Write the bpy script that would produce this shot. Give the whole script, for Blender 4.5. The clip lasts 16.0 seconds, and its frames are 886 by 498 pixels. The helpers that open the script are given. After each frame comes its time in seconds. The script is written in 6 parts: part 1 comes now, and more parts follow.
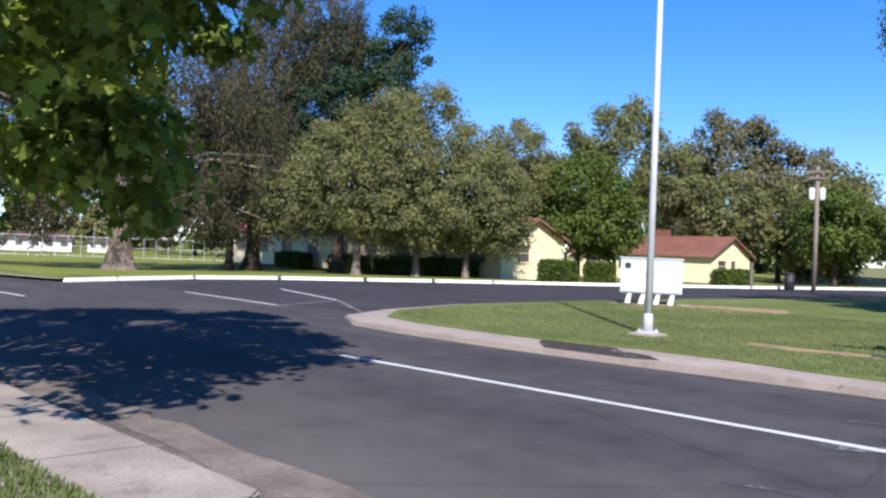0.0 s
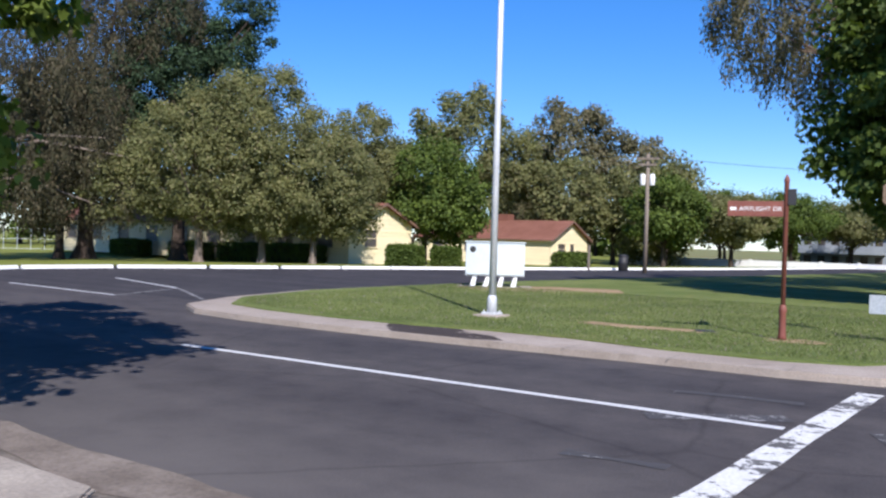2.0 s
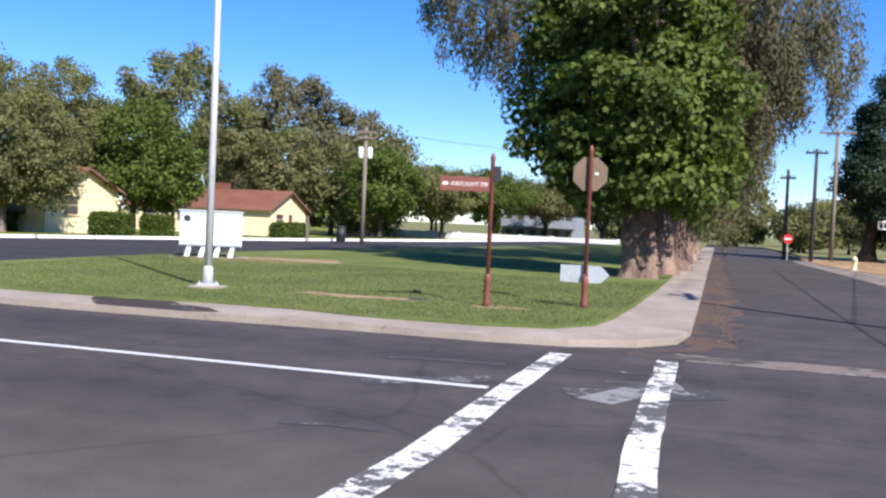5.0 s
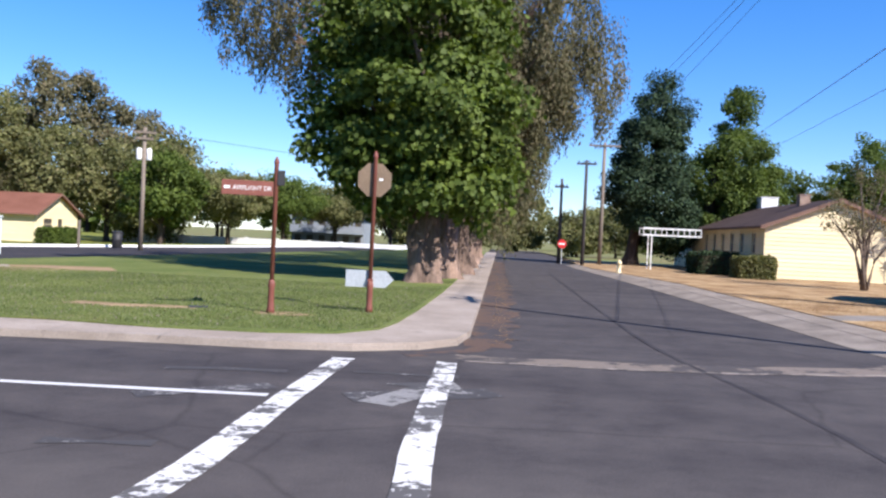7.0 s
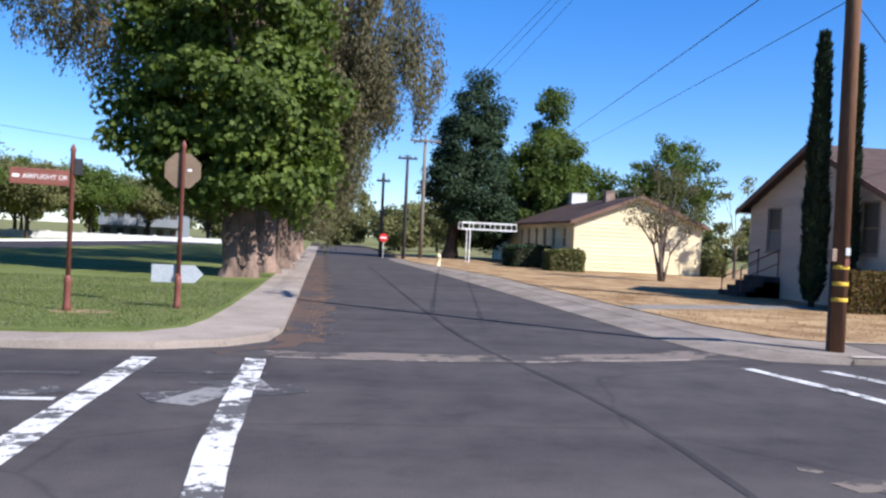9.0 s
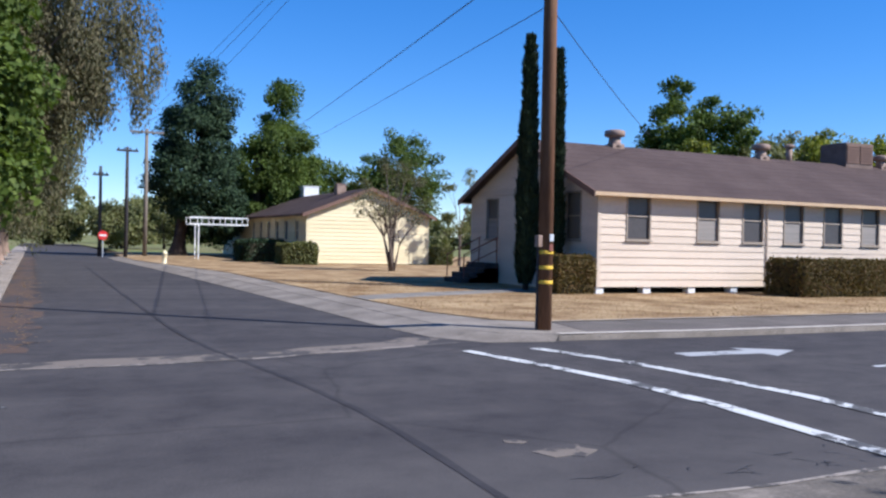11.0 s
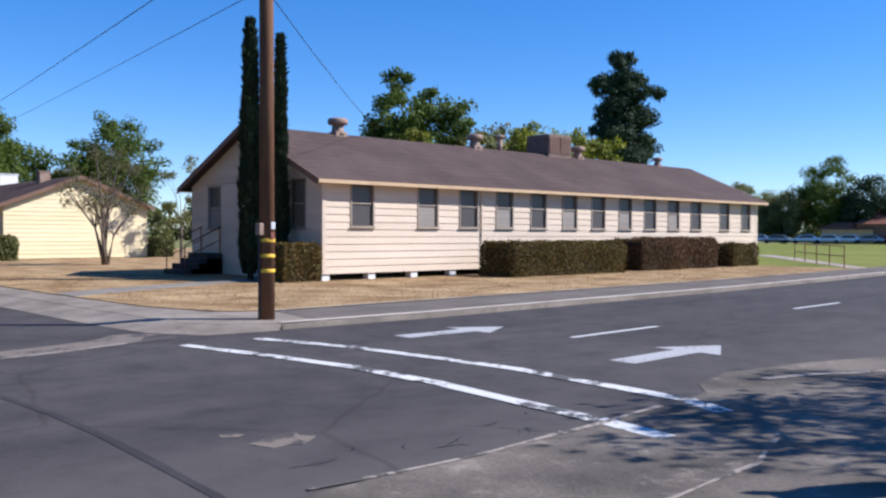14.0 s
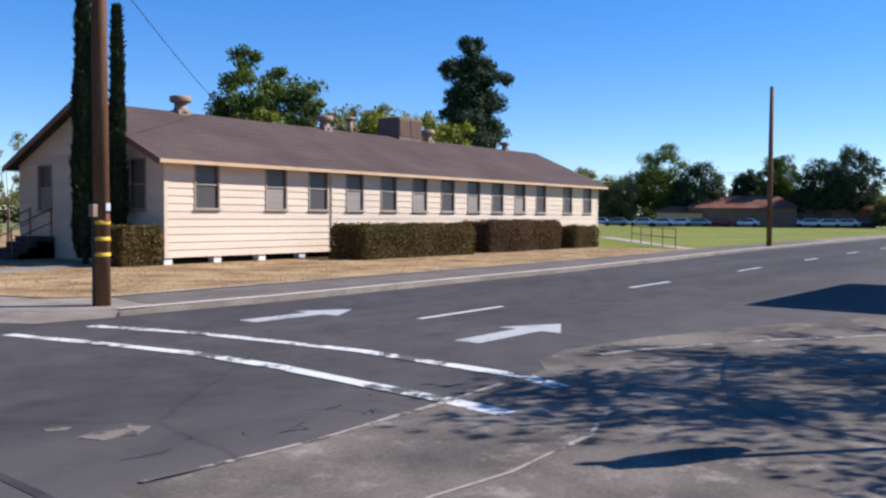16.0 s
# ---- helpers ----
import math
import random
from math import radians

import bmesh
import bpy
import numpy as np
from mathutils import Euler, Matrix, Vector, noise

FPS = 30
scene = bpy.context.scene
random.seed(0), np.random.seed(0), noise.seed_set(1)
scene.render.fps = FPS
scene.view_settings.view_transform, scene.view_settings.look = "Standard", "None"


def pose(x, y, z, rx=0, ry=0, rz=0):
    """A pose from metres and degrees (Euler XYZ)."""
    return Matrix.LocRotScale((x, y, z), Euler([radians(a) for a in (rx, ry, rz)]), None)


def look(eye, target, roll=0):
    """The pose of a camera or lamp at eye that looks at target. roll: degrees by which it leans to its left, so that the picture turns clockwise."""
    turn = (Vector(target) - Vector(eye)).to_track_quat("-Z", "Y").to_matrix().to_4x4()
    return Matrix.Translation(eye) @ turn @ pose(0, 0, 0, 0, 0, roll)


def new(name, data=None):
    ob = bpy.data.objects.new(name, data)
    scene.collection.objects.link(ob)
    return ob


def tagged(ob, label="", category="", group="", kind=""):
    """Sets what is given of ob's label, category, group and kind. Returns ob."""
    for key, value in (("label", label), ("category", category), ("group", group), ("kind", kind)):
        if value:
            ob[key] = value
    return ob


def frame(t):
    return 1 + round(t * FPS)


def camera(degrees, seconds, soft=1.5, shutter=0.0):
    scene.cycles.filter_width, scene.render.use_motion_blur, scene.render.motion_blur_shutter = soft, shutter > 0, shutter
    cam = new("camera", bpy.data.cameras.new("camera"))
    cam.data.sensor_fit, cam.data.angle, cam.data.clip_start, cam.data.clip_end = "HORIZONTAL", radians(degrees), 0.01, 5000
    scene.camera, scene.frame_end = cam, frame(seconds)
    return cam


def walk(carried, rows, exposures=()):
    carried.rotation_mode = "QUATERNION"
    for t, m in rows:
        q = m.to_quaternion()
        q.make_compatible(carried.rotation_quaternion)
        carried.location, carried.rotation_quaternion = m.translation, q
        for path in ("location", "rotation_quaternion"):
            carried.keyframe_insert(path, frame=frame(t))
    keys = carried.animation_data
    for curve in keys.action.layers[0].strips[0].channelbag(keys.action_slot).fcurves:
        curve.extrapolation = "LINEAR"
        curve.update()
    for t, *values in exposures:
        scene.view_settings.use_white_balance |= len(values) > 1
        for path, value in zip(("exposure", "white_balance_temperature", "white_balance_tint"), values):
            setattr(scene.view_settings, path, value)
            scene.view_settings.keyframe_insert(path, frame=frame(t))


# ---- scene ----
cam = camera(54.1, 16.0, 2.4)
PATH = [
    (0, (0.073, 0.056, 1.599), (-7.127, 6.996, 1.603), 2.2),
    (0.5, (0.092, 0.047, 1.599), (-6.934, 7.163, 1.546), 1.4),
    (1, (0.115, 0.030, 1.598), (-6.444, 7.579, 1.634), 1.5),
    (1.5, (0.115, 0.028, 1.596), (-6.069, 7.887, 1.581), 1.5),
    (2, (0.097, 0.061, 1.586), (-5.782, 8.150, 1.480), 1.7),
    (2.5, (0.087, 0.051, 1.585), (-5.355, 8.439, 1.433), 1.5),
    (3, (0.098, 0.049, 1.585), (-5.041, 8.627, 1.541), 1.9),
    (3.5, (0.112, 0.072, 1.589), (-4.384, 9.004, 1.604), 2.6),
    (3.7, (0.112, 0.090, 1.588), (-4.193, 9.116, 1.518), 2.9),
    (5.8, (0.081, -0.009, 1.575), (-1.870, 9.794, 1.262), 2.4),
    (6, (0.101, -0.007, 1.577), (-1.559, 9.851, 1.332), 2.6),
    (6.5, (0.142, 0.006, 1.574), (-1.023, 9.936, 1.387), 2.8),
    (7, (0.182, 0.030, 1.572), (-0.468, 10.008, 1.429), 2.7),
    (7.5, (0.216, 0.062, 1.569), (0.066, 10.059, 1.380), 2.6),
    (8, (0.251, 0.071, 1.561), (0.691, 10.060, 1.372), 2.7),
    (8.2, (0.266, 0.076, 1.564), (0.916, 10.053, 1.365), 2.4),
    (10.3, (0.468, 0.055, 1.577), (3.439, 9.603, 1.620), 2.2),
    (10.5, (0.477, 0.052, 1.575), (3.828, 9.474, 1.503), 1.4),
    (11, (0.491, 0.036, 1.583), (4.748, 9.084, 1.491), 1.3),
    (11.5, (0.512, 0.023, 1.581), (5.348, 8.776, 1.513), 1.0),
    (12, (0.527, 0.022, 1.578), (5.858, 8.483, 1.570), 1.0),
    (12.5, (0.538, 0.016, 1.579), (6.236, 8.234, 1.580), 1.0),
    (13, (0.555, 0.024, 1.581), (6.654, 7.948, 1.507), 0.3),
    (13.5, (0.598, 0.026, 1.568), (7.105, 7.619, 1.463), 0.3),
    (14, (0.634, 0.035, 1.565), (7.444, 7.355, 1.380), 0.2),
    (14.5, (0.649, 0.024, 1.562), (7.786, 7.026, 1.341), 0.2),
    (15, (0.664, 0.008, 1.569), (8.091, 6.700, 1.323), 0.1),
    (15.5, (0.690, -0.001, 1.564), (8.349, 6.423, 1.277), 0.0),
    (16, (0.701, 0.001, 1.559), (8.646, 6.061, 1.182), 0.3),
]
EXPOSURES = [(0.0, 0.72, 5750, 16), (1.5, 0.59, 5700, 16), (3.0, 0.51, 5750, 16), (3.7, 0.58, 5800, 16), (5.8, 0.82, 5900, 17), (8.2, 0.79, 5850, 16), (10.5, 0.54, 5500, 13), (12.5, 0.50, 5450, 13), (14.0, 0.52, 5650, 14), (16.0, 0.53, 5850, 14)]
walk(cam, [(t, look(eye, target, roll)) for t, eye, target, roll in PATH], EXPOSURES)


# ---- daylight ----
SUN_FROM = Vector((0.744, -0.668, 0.0)).normalized()
SUN_EL = radians(41)
world = bpy.data.worlds.new("sky")
scene.world = world
world.use_nodes = True
wn = world.node_tree
sky = wn.nodes.new("ShaderNodeTexSky")
sky.sky_type = "NISHITA"
sky.sun_disc = False
sky.sun_elevation = SUN_EL
sky.sun_rotation = math.atan2(SUN_FROM.x, SUN_FROM.y)
sky.air_density, sky.dust_density, sky.ozone_density, sky.altitude = 1.0, 0.0, 4.0, 1500
wn.nodes["Background"].inputs[1].default_value = 0.15
hue = wn.nodes.new("ShaderNodeHueSaturation")
hue.inputs["Hue"].default_value, hue.inputs["Saturation"].default_value = 0.508, 1.43
flat_sky = wn.nodes.new("ShaderNodeGamma")
flat_sky.inputs["Gamma"].default_value = 0.8
wn.links.new(sky.outputs[0], flat_sky.inputs["Color"])
wn.links.new(flat_sky.outputs[0], hue.inputs["Color"])
wn.links.new(hue.outputs[0], wn.nodes["Background"].inputs[0])
sun = new("sun", bpy.data.lights.new("sun", "SUN"))
sun.data.energy, sun.data.angle, sun.data.color = 5.4, radians(0.5), (1.0, 0.91, 0.77)
to_sun = Vector((SUN_FROM.x * math.cos(SUN_EL), SUN_FROM.y * math.cos(SUN_EL), math.sin(SUN_EL)))
sun.matrix_world = look(to_sun * 60, (0, 0, 0))


# ---- materials ----
def ramp(nt, fac, stops):
    r = nt.nodes.new("ShaderNodeValToRGB")
    while len(r.color_ramp.elements) < len(stops):
        r.color_ramp.elements.new(0.5)
    for e, (p, c) in zip(r.color_ramp.elements, stops):
        e.position, e.color = p, (*c, 1)
    nt.links.new(fac, r.inputs[0])
    return r.outputs[0]


def noise_node(nt, scale, detail=4.0, rough=0.6, vec=None):
    n = nt.nodes.new("ShaderNodeTexNoise")
    n.inputs["Scale"].default_value = scale
    n.inputs["Detail"].default_value = detail
    n.inputs["Roughness"].default_value = rough
    if vec is not None:
        nt.links.new(vec, n.inputs["Vector"])
    return n.outputs[0]


def mixc(nt, fac, a, b, mode="MIX"):
    m = nt.nodes.new("ShaderNodeMix")
    m.data_type, m.blend_type = "RGBA", mode
    for sock, v in ((m.inputs[0], fac), (m.inputs[6], a), (m.inputs[7], b)):
        if isinstance(v, (int, float)):
            sock.default_value = v
        elif isinstance(v, tuple):
            sock.default_value = (*v, 1)
        else:
            nt.links.new(v, sock)
    return m.outputs[2]


def mathn(nt, op, a, b):
    m = nt.nodes.new("ShaderNodeMath")
    m.operation = op
    for sock, v in zip(m.inputs, (a, b)):
        if isinstance(v, (int, float)):
            sock.default_value = v
        else:
            nt.links.new(v, sock)
    return m.outputs[0]


def begin(name):
    m = bpy.data.materials.new(name)
    m.use_nodes = True
    nt = m.node_tree
    geo = nt.nodes.new("ShaderNodeNewGeometry")
    return m, nt, nt.nodes["Principled BSDF"], geo


def bump(nt, bsdf, height, strength, dist):
    b = nt.nodes.new("ShaderNodeBump")
    b.inputs["Strength"].default_value, b.inputs["Distance"].default_value = strength, dist
    nt.links.new(height, b.inputs["Height"])
    nt.links.new(b.outputs[0], bsdf.inputs["Normal"])


def surface(name, c1, c2, c3=None, big=0.5, fine=40.0, rough=0.85, metal=0.0, relief=0.3, depth=0.01, stain=0.35, piece=0.0, stretch=None):
    """A worn surface: two tones that drift at large scale, a stain tone, fine grain and relief."""
    m, nt, b, geo = begin(name)
    vec = geo.outputs["Position"]
    if stretch:
        mp = nt.nodes.new("ShaderNodeMapping")
        mp.inputs["Scale"].default_value = stretch
        nt.links.new(vec, mp.inputs[0])
        vec = mp.outputs[0]
    large, grain = noise_node(nt, big, 5, 0.6, vec), noise_node(nt, fine, 3, 0.7, vec)
    col = ramp(nt, large, [(0.35, c1), (0.65, c2)])
    if c3:
        spots = noise_node(nt, big * 3.3, 6, 0.7, vec)
        f = ramp(nt, spots, [(0.55, (0, 0, 0)), (0.72, (stain, stain, stain))])
        col = mixc(nt, f, col, c3)
    g = ramp(nt, grain, [(0.25, (0.72, 0.72, 0.72)), (0.75, (1.2, 1.2, 1.2))])
    col = mixc(nt, 1.0, col, g, "MULTIPLY")
    if piece:
        info = nt.nodes.new("ShaderNodeObjectInfo")
        v = ramp(nt, info.outputs["Random"], [(0.0, (1 - piece,) * 3), (1.0, (1 + piece,) * 3)])
        col = mixc(nt, 1.0, col, v, "MULTIPLY")
    nt.links.new(col, b.inputs["Base Color"])
    b.inputs["Roughness"].default_value, b.inputs["Metallic"].default_value = rough, metal
    b.inputs["Specular IOR Level"].default_value = 0.12 if rough >= 0.85 else 0.4
    bump(nt, b, grain, relief, depth)
    return m


def leaf_material(name, stops, through_light=0.35, rough=0.55):
    m, nt, b, geo = begin(name)
    col = ramp(nt, geo.outputs["Random Per Island"], stops)
    drift = ramp(nt, noise_node(nt, 0.45, 3, 0.6, geo.outputs["Position"]), [(0.3, (0.7, 0.72, 0.7)), (0.7, (1.25, 1.2, 1.1))])
    col = mixc(nt, 1.0, col, drift, "MULTIPLY")
    nt.links.new(col, b.inputs["Base Color"])
    b.inputs["Roughness"].default_value = rough + 0.15
    b.inputs["Specular IOR Level"].default_value = 0.25
    t = nt.nodes.new("ShaderNodeBsdfTranslucent")
    nt.links.new(mixc(nt, 1.0, col, (1.3, 1.35, 0.6), "MULTIPLY"), t.inputs[0])
    mx = nt.nodes.new("ShaderNodeMixShader")
    mx.inputs[0].default_value = through_light
    nt.links.new(b.outputs[0], mx.inputs[1])
    nt.links.new(t.outputs[0], mx.inputs[2])
    nt.links.new(mx.outputs[0], nt.nodes["Material Output"].inputs[0])
    return m


def asphalt_material(name, c1, c2, crack=True):
    m, nt, b, geo = begin(name)
    pos = geo.outputs["Position"]
    col = ramp(nt, noise_node(nt, 0.22, 6, 0.65, pos), [(0.3, c1), (0.7, c2)])
    mp = nt.nodes.new("ShaderNodeMapping")
    mp.inputs["Scale"].default_value = (0.06, 1.1, 1.0)
    nt.links.new(pos, mp.inputs[0])
    tracks = ramp(nt, noise_node(nt, 0.8, 3, 0.5, mp.outputs[0]), [(0.35, (0.86, 0.86, 0.88)), (0.65, (1.12, 1.11, 1.1))])
    col = mixc(nt, 1.0, col, tracks, "MULTIPLY")
    grit = noise_node(nt, 55, 3, 0.8, pos)
    col = mixc(nt, 1.0, col, ramp(nt, grit, [(0.25, (0.62, 0.62, 0.62)), (0.75, (1.35, 1.34, 1.32))]), "MULTIPLY")
    blotch = noise_node(nt, 1.7, 7, 0.7, pos)
    col = mixc(nt, 1.0, col, ramp(nt, blotch, [(0.32, (0.74, 0.74, 0.76)), (0.5, (1, 1, 1)), (0.7, (1.2, 1.18, 1.15))]), "MULTIPLY")
    if crack:
        axes = nt.nodes.new("ShaderNodeSeparateXYZ")
        nt.links.new(pos, axes.inputs[0])
        band = nt.nodes.new("ShaderNodeMapRange")
        band.inputs["From Min"].default_value, band.inputs["From Max"].default_value = 6.6, 3.4
        nt.links.new(axes.outputs["Y"], band.inputs["Value"])
        dusty = mathn(nt, "MULTIPLY", band.outputs[0], ramp(nt, noise_node(nt, 0.5, 5, 0.6, pos), [(0.3, (0.25, 0.25, 0.25)), (0.7, (0.8, 0.8, 0.8))]))
        col = mixc(nt, dusty, col, (0.125, 0.112, 0.104))
        vor = nt.nodes.new("ShaderNodeTexVoronoi")
        vor.feature = "DISTANCE_TO_EDGE"
        vor.inputs["Scale"].default_value = 0.28
        warp = nt.nodes.new("ShaderNodeTexNoise")
        warp.inputs["Scale"].default_value = 1.3
        nt.links.new(pos, warp.inputs["Vector"])
        nt.links.new(mixc(nt, 0.16, pos, warp.outputs[1]), vor.inputs["Vector"])
        line = ramp(nt, vor.outputs[0], [(0.0, (0.35, 0.35, 0.35)), (0.009, (1, 1, 1))])
        col = mixc(nt, 0.35, col, mixc(nt, 1.0, col, line, "MULTIPLY"))
    nt.links.new(col, b.inputs["Base Color"])
    b.inputs["Roughness"].default_value = 0.9
    b.inputs["Specular IOR Level"].default_value = 0.12
    bump(nt, b, grit, 0.35, 0.006)
    return m


def paint_material(name, colour, wear, under, scale=7.0):
    """Road paint, worn through to the asphalt in flakes."""
    m, nt, b, geo = begin(name)
    pos = geo.outputs["Position"]
    flake = mathn(nt, "ADD", mathn(nt, "MULTIPLY", noise_node(nt, scale, 8, 0.75, pos), 0.62), mathn(nt, "MULTIPLY", noise_node(nt, scale * 0.17, 2, 0.5, pos), 0.38))
    mask = ramp(nt, flake, [(wear, (0, 0, 0)), (wear + 0.02, (1, 1, 1))])
    tone = mixc(nt, 1.0, colour, ramp(nt, noise_node(nt, 30, 3, 0.7, pos), [(0.3, (0.78, 0.78, 0.78)), (0.7, (1.08, 1.08, 1.08))]), "MULTIPLY")
    nt.links.new(mixc(nt, mask, under, tone), b.inputs["Base Color"])
    b.inputs["Roughness"].default_value = 0.8
    b.inputs["Specular IOR Level"].default_value = 0.2
    bump(nt, b, flake, 0.15, 0.004)
    return m


def plain(name, c, rough=0.5, metal=0.0):
    m, nt, b, geo = begin(name)
    g = ramp(nt, noise_node(nt, 9, 5, 0.65, geo.outputs["Position"]), [(0.3, tuple(v * 0.82 for v in c)), (0.7, tuple(min(1, v * 1.12) for v in c))])
    nt.links.new(g, b.inputs["Base Color"])
    b.inputs["Roughness"].default_value, b.inputs["Metallic"].default_value = rough, metal
    return m


ASPHALT = asphalt_material("asphalt", (0.056, 0.051, 0.0525), (0.081, 0.074, 0.073))
ASPHALT_NEW = asphalt_material("dark_asphalt", (0.040, 0.0375, 0.041), (0.058, 0.054, 0.057), False)
TAR = surface("tar", (0.012, 0.012, 0.013), (0.02, 0.02, 0.022), None, 2, 60, 0.6)
CONCRETE = surface("concrete", (0.30, 0.25, 0.205), (0.40, 0.34, 0.285), (0.18, 0.15, 0.12), 0.7, 45, 0.9, 0, 0.3, 0.006, 0.6, 0.06)
CONCRETE_DIRTY = surface("dirty_concrete", (0.20, 0.18, 0.155), (0.29, 0.26, 0.225), (0.11, 0.10, 0.09), 0.9, 40, 0.92, 0, 0.35, 0.008, 0.7)
PAVE_OLD = surface("old_pavement", (0.25, 0.215, 0.18), (0.37, 0.325, 0.275), (0.15, 0.13, 0.11), 0.8, 35, 0.92, 0, 0.4, 0.008, 0.7)
PAVE_EAST = surface("dusty_pavement", (0.185, 0.157, 0.13), (0.30, 0.258, 0.215), (0.13, 0.11, 0.092), 0.9, 35, 0.92, 0, 0.4, 0.008, 0.7)
KERB_PALE = surface("pale_kerb_concrete", (0.44, 0.385, 0.325), (0.56, 0.495, 0.42), (0.28, 0.24, 0.2), 1.2, 35, 0.9, 0, 0.35, 0.006, 0.6)
WALK_GREY = surface("grey_walk", (0.115, 0.098, 0.085), (0.165, 0.142, 0.123), (0.08, 0.068, 0.06), 0.8, 45, 0.9, 0, 0.3, 0.006, 0.5, 0.05)
KERB_WHITE = paint_material("kerb_white_paint", (0.80, 0.79, 0.76), 0.36, (0.42, 0.39, 0.35), 5)
PAINT = paint_material("road_paint", (0.64, 0.635, 0.61), 0.468, (0.10, 0.096, 0.094), 6.5)
PAINT_ARROW = paint_material("worn_arrow_paint", (0.42, 0.42, 0.42), 0.40, (0.12, 0.12, 0.12), 8)
PAINT_LINE = paint_material("line_paint", (0.60, 0.60, 0.59), 0.36, (0.10, 0.10, 0.10), 6)
PAINT_OLD = paint_material("faded_paint", (0.25, 0.243, 0.235), 0.50, (0.075, 0.072, 0.072), 5)
PAINT_GHOST = paint_material("nearly_gone_paint", (0.26, 0.25, 0.245), 0.55, (0.063, 0.060, 0.061), 9)
LAWN = surface("lawn", (0.112, 0.145, 0.038), (0.17, 0.195, 0.062), (0.25, 0.22, 0.08), 0.35, 30, 0.95, 0, 0.9, 0.03, 0.5)
LAWN_FAR = surface("far_lawn", (0.14, 0.165, 0.03), (0.20, 0.21, 0.045), (0.28, 0.23, 0.09), 0.12, 12, 0.95, 0, 0.6, 0.03, 0.6)
DRY = surface("dry_grass", (0.21, 0.125, 0.06), (0.46, 0.325, 0.175), (0.16, 0.10, 0.05), 0.7, 14, 0.95, 0, 0.9, 0.03, 0.7)
NEAR_APRON = surface("stained_apron", (0.085, 0.074, 0.064), (0.19, 0.162, 0.135), (0.31, 0.265, 0.22), 0.75, 32, 0.92, 0, 0.5, 0.008, 0.8)
LITTER = paint_material("leaf_litter", (0.115, 0.077, 0.058), 0.47, (0.062, 0.055, 0.055), 2.2)
GUTTER_DUST = paint_material("gutter_dust", (0.20, 0.165, 0.135), 0.48, (0.075, 0.066, 0.062), 3.0)
SILT = surface("sandy_silt", (0.14, 0.115, 0.095), (0.22, 0.185, 0.155), (0.10, 0.08, 0.065), 1.6, 30, 0.95, 0, 0.5, 0.01, 0.6)
COOLER = surface("brown_cooler_metal", (0.13, 0.085, 0.065), (0.18, 0.12, 0.095), (0.24, 0.18, 0.15), 3.0, 30, 0.7, 0.1, 0.15, 0.002, 0.5)
LIP = paint_material("worn_concrete_lip", (0.34, 0.29, 0.245), 0.47, (0.10, 0.088, 0.078), 4.0)
SOIL = surface("bare_soil", (0.27, 0.19, 0.11), (0.36, 0.26, 0.15), (0.15, 0.10, 0.06), 1.4, 35, 0.95, 0, 0.6, 0.02, 0.5)
WET = paint_material("damp_mud", (0.055, 0.042, 0.034), 0.40, (0.30, 0.25, 0.205), 2.2)
GROUND = surface("open_ground", (0.20, 0.17, 0.08), (0.16, 0.19, 0.06), (0.30, 0.24, 0.12), 0.03, 6, 0.95, 0, 0.4, 0.03, 0.6)
SIDING_CREAM = surface("cream_siding", (0.61, 0.49, 0.375), (0.68, 0.555, 0.43), (0.48, 0.38, 0.29), 0.6, 50, 0.75, 0, 0.15, 0.003, 0.35, 0.05, (0.3, 0.3, 3))
SIDING_YELLOW = surface("yellow_siding", (0.78, 0.66, 0.40), (0.84, 0.72, 0.46), (0.66, 0.54, 0.32), 0.6, 50, 0.75, 0, 0.15, 0.003, 0.3, 0.04, (0.3, 0.3, 3))
TRIM_TAN = surface("tan_trim", (0.50, 0.34, 0.20), (0.58, 0.41, 0.25), (0.35, 0.23, 0.14), 1.0, 40, 0.7, 0, 0.15, 0.003, 0.4)
WINDOW_TRIM = surface("weathered_window_paint", (0.30, 0.24, 0.185), (0.37, 0.30, 0.235), (0.2, 0.15, 0.11), 1.2, 40, 0.75, 0, 0.15, 0.003, 0.4)
TRIM_BROWN = surface("brown_trim", (0.16, 0.09, 0.065), (0.20, 0.115, 0.08), None, 1.0, 40, 0.7, 0, 0.15, 0.003)
ROOF_GREY = surface("grey_brown_shingle", (0.072, 0.050, 0.045), (0.098, 0.070, 0.062), (0.14, 0.11, 0.098), 0.5, 22, 0.9, 0, 0.7, 0.015, 0.35, 0.08)
ROOF_RED = surface("red_brown_shingle", (0.17, 0.075, 0.05), (0.22, 0.10, 0.07), (0.12, 0.06, 0.045), 0.5, 20, 0.9, 0, 0.6, 0.015, 0.4)
GLASS_DARK = plain("screened_glass", (0.075, 0.064, 0.06), 0.35)
BLIND = surface("window_blind", (0.23, 0.205, 0.18), (0.30, 0.265, 0.235), None, 1.5, 60, 0.8, 0, 0.2, 0.003, 0, 0, (0.2, 0.2, 14))
WOOD_POLE = surface("brown_pole_wood", (0.13, 0.062, 0.034), (0.225, 0.125, 0.072), (0.06, 0.035, 0.022), 2.0, 30, 0.85, 0, 0.6, 0.01, 0.6, 0, (1, 1, 0.12))
WOOD_GREY = surface("grey_pole_wood", (0.17, 0.14, 0.11), (0.25, 0.21, 0.17), (0.11, 0.09, 0.07), 2.0, 30, 0.85, 0, 0.5, 0.01, 0.5, 0, (1, 1, 0.12))
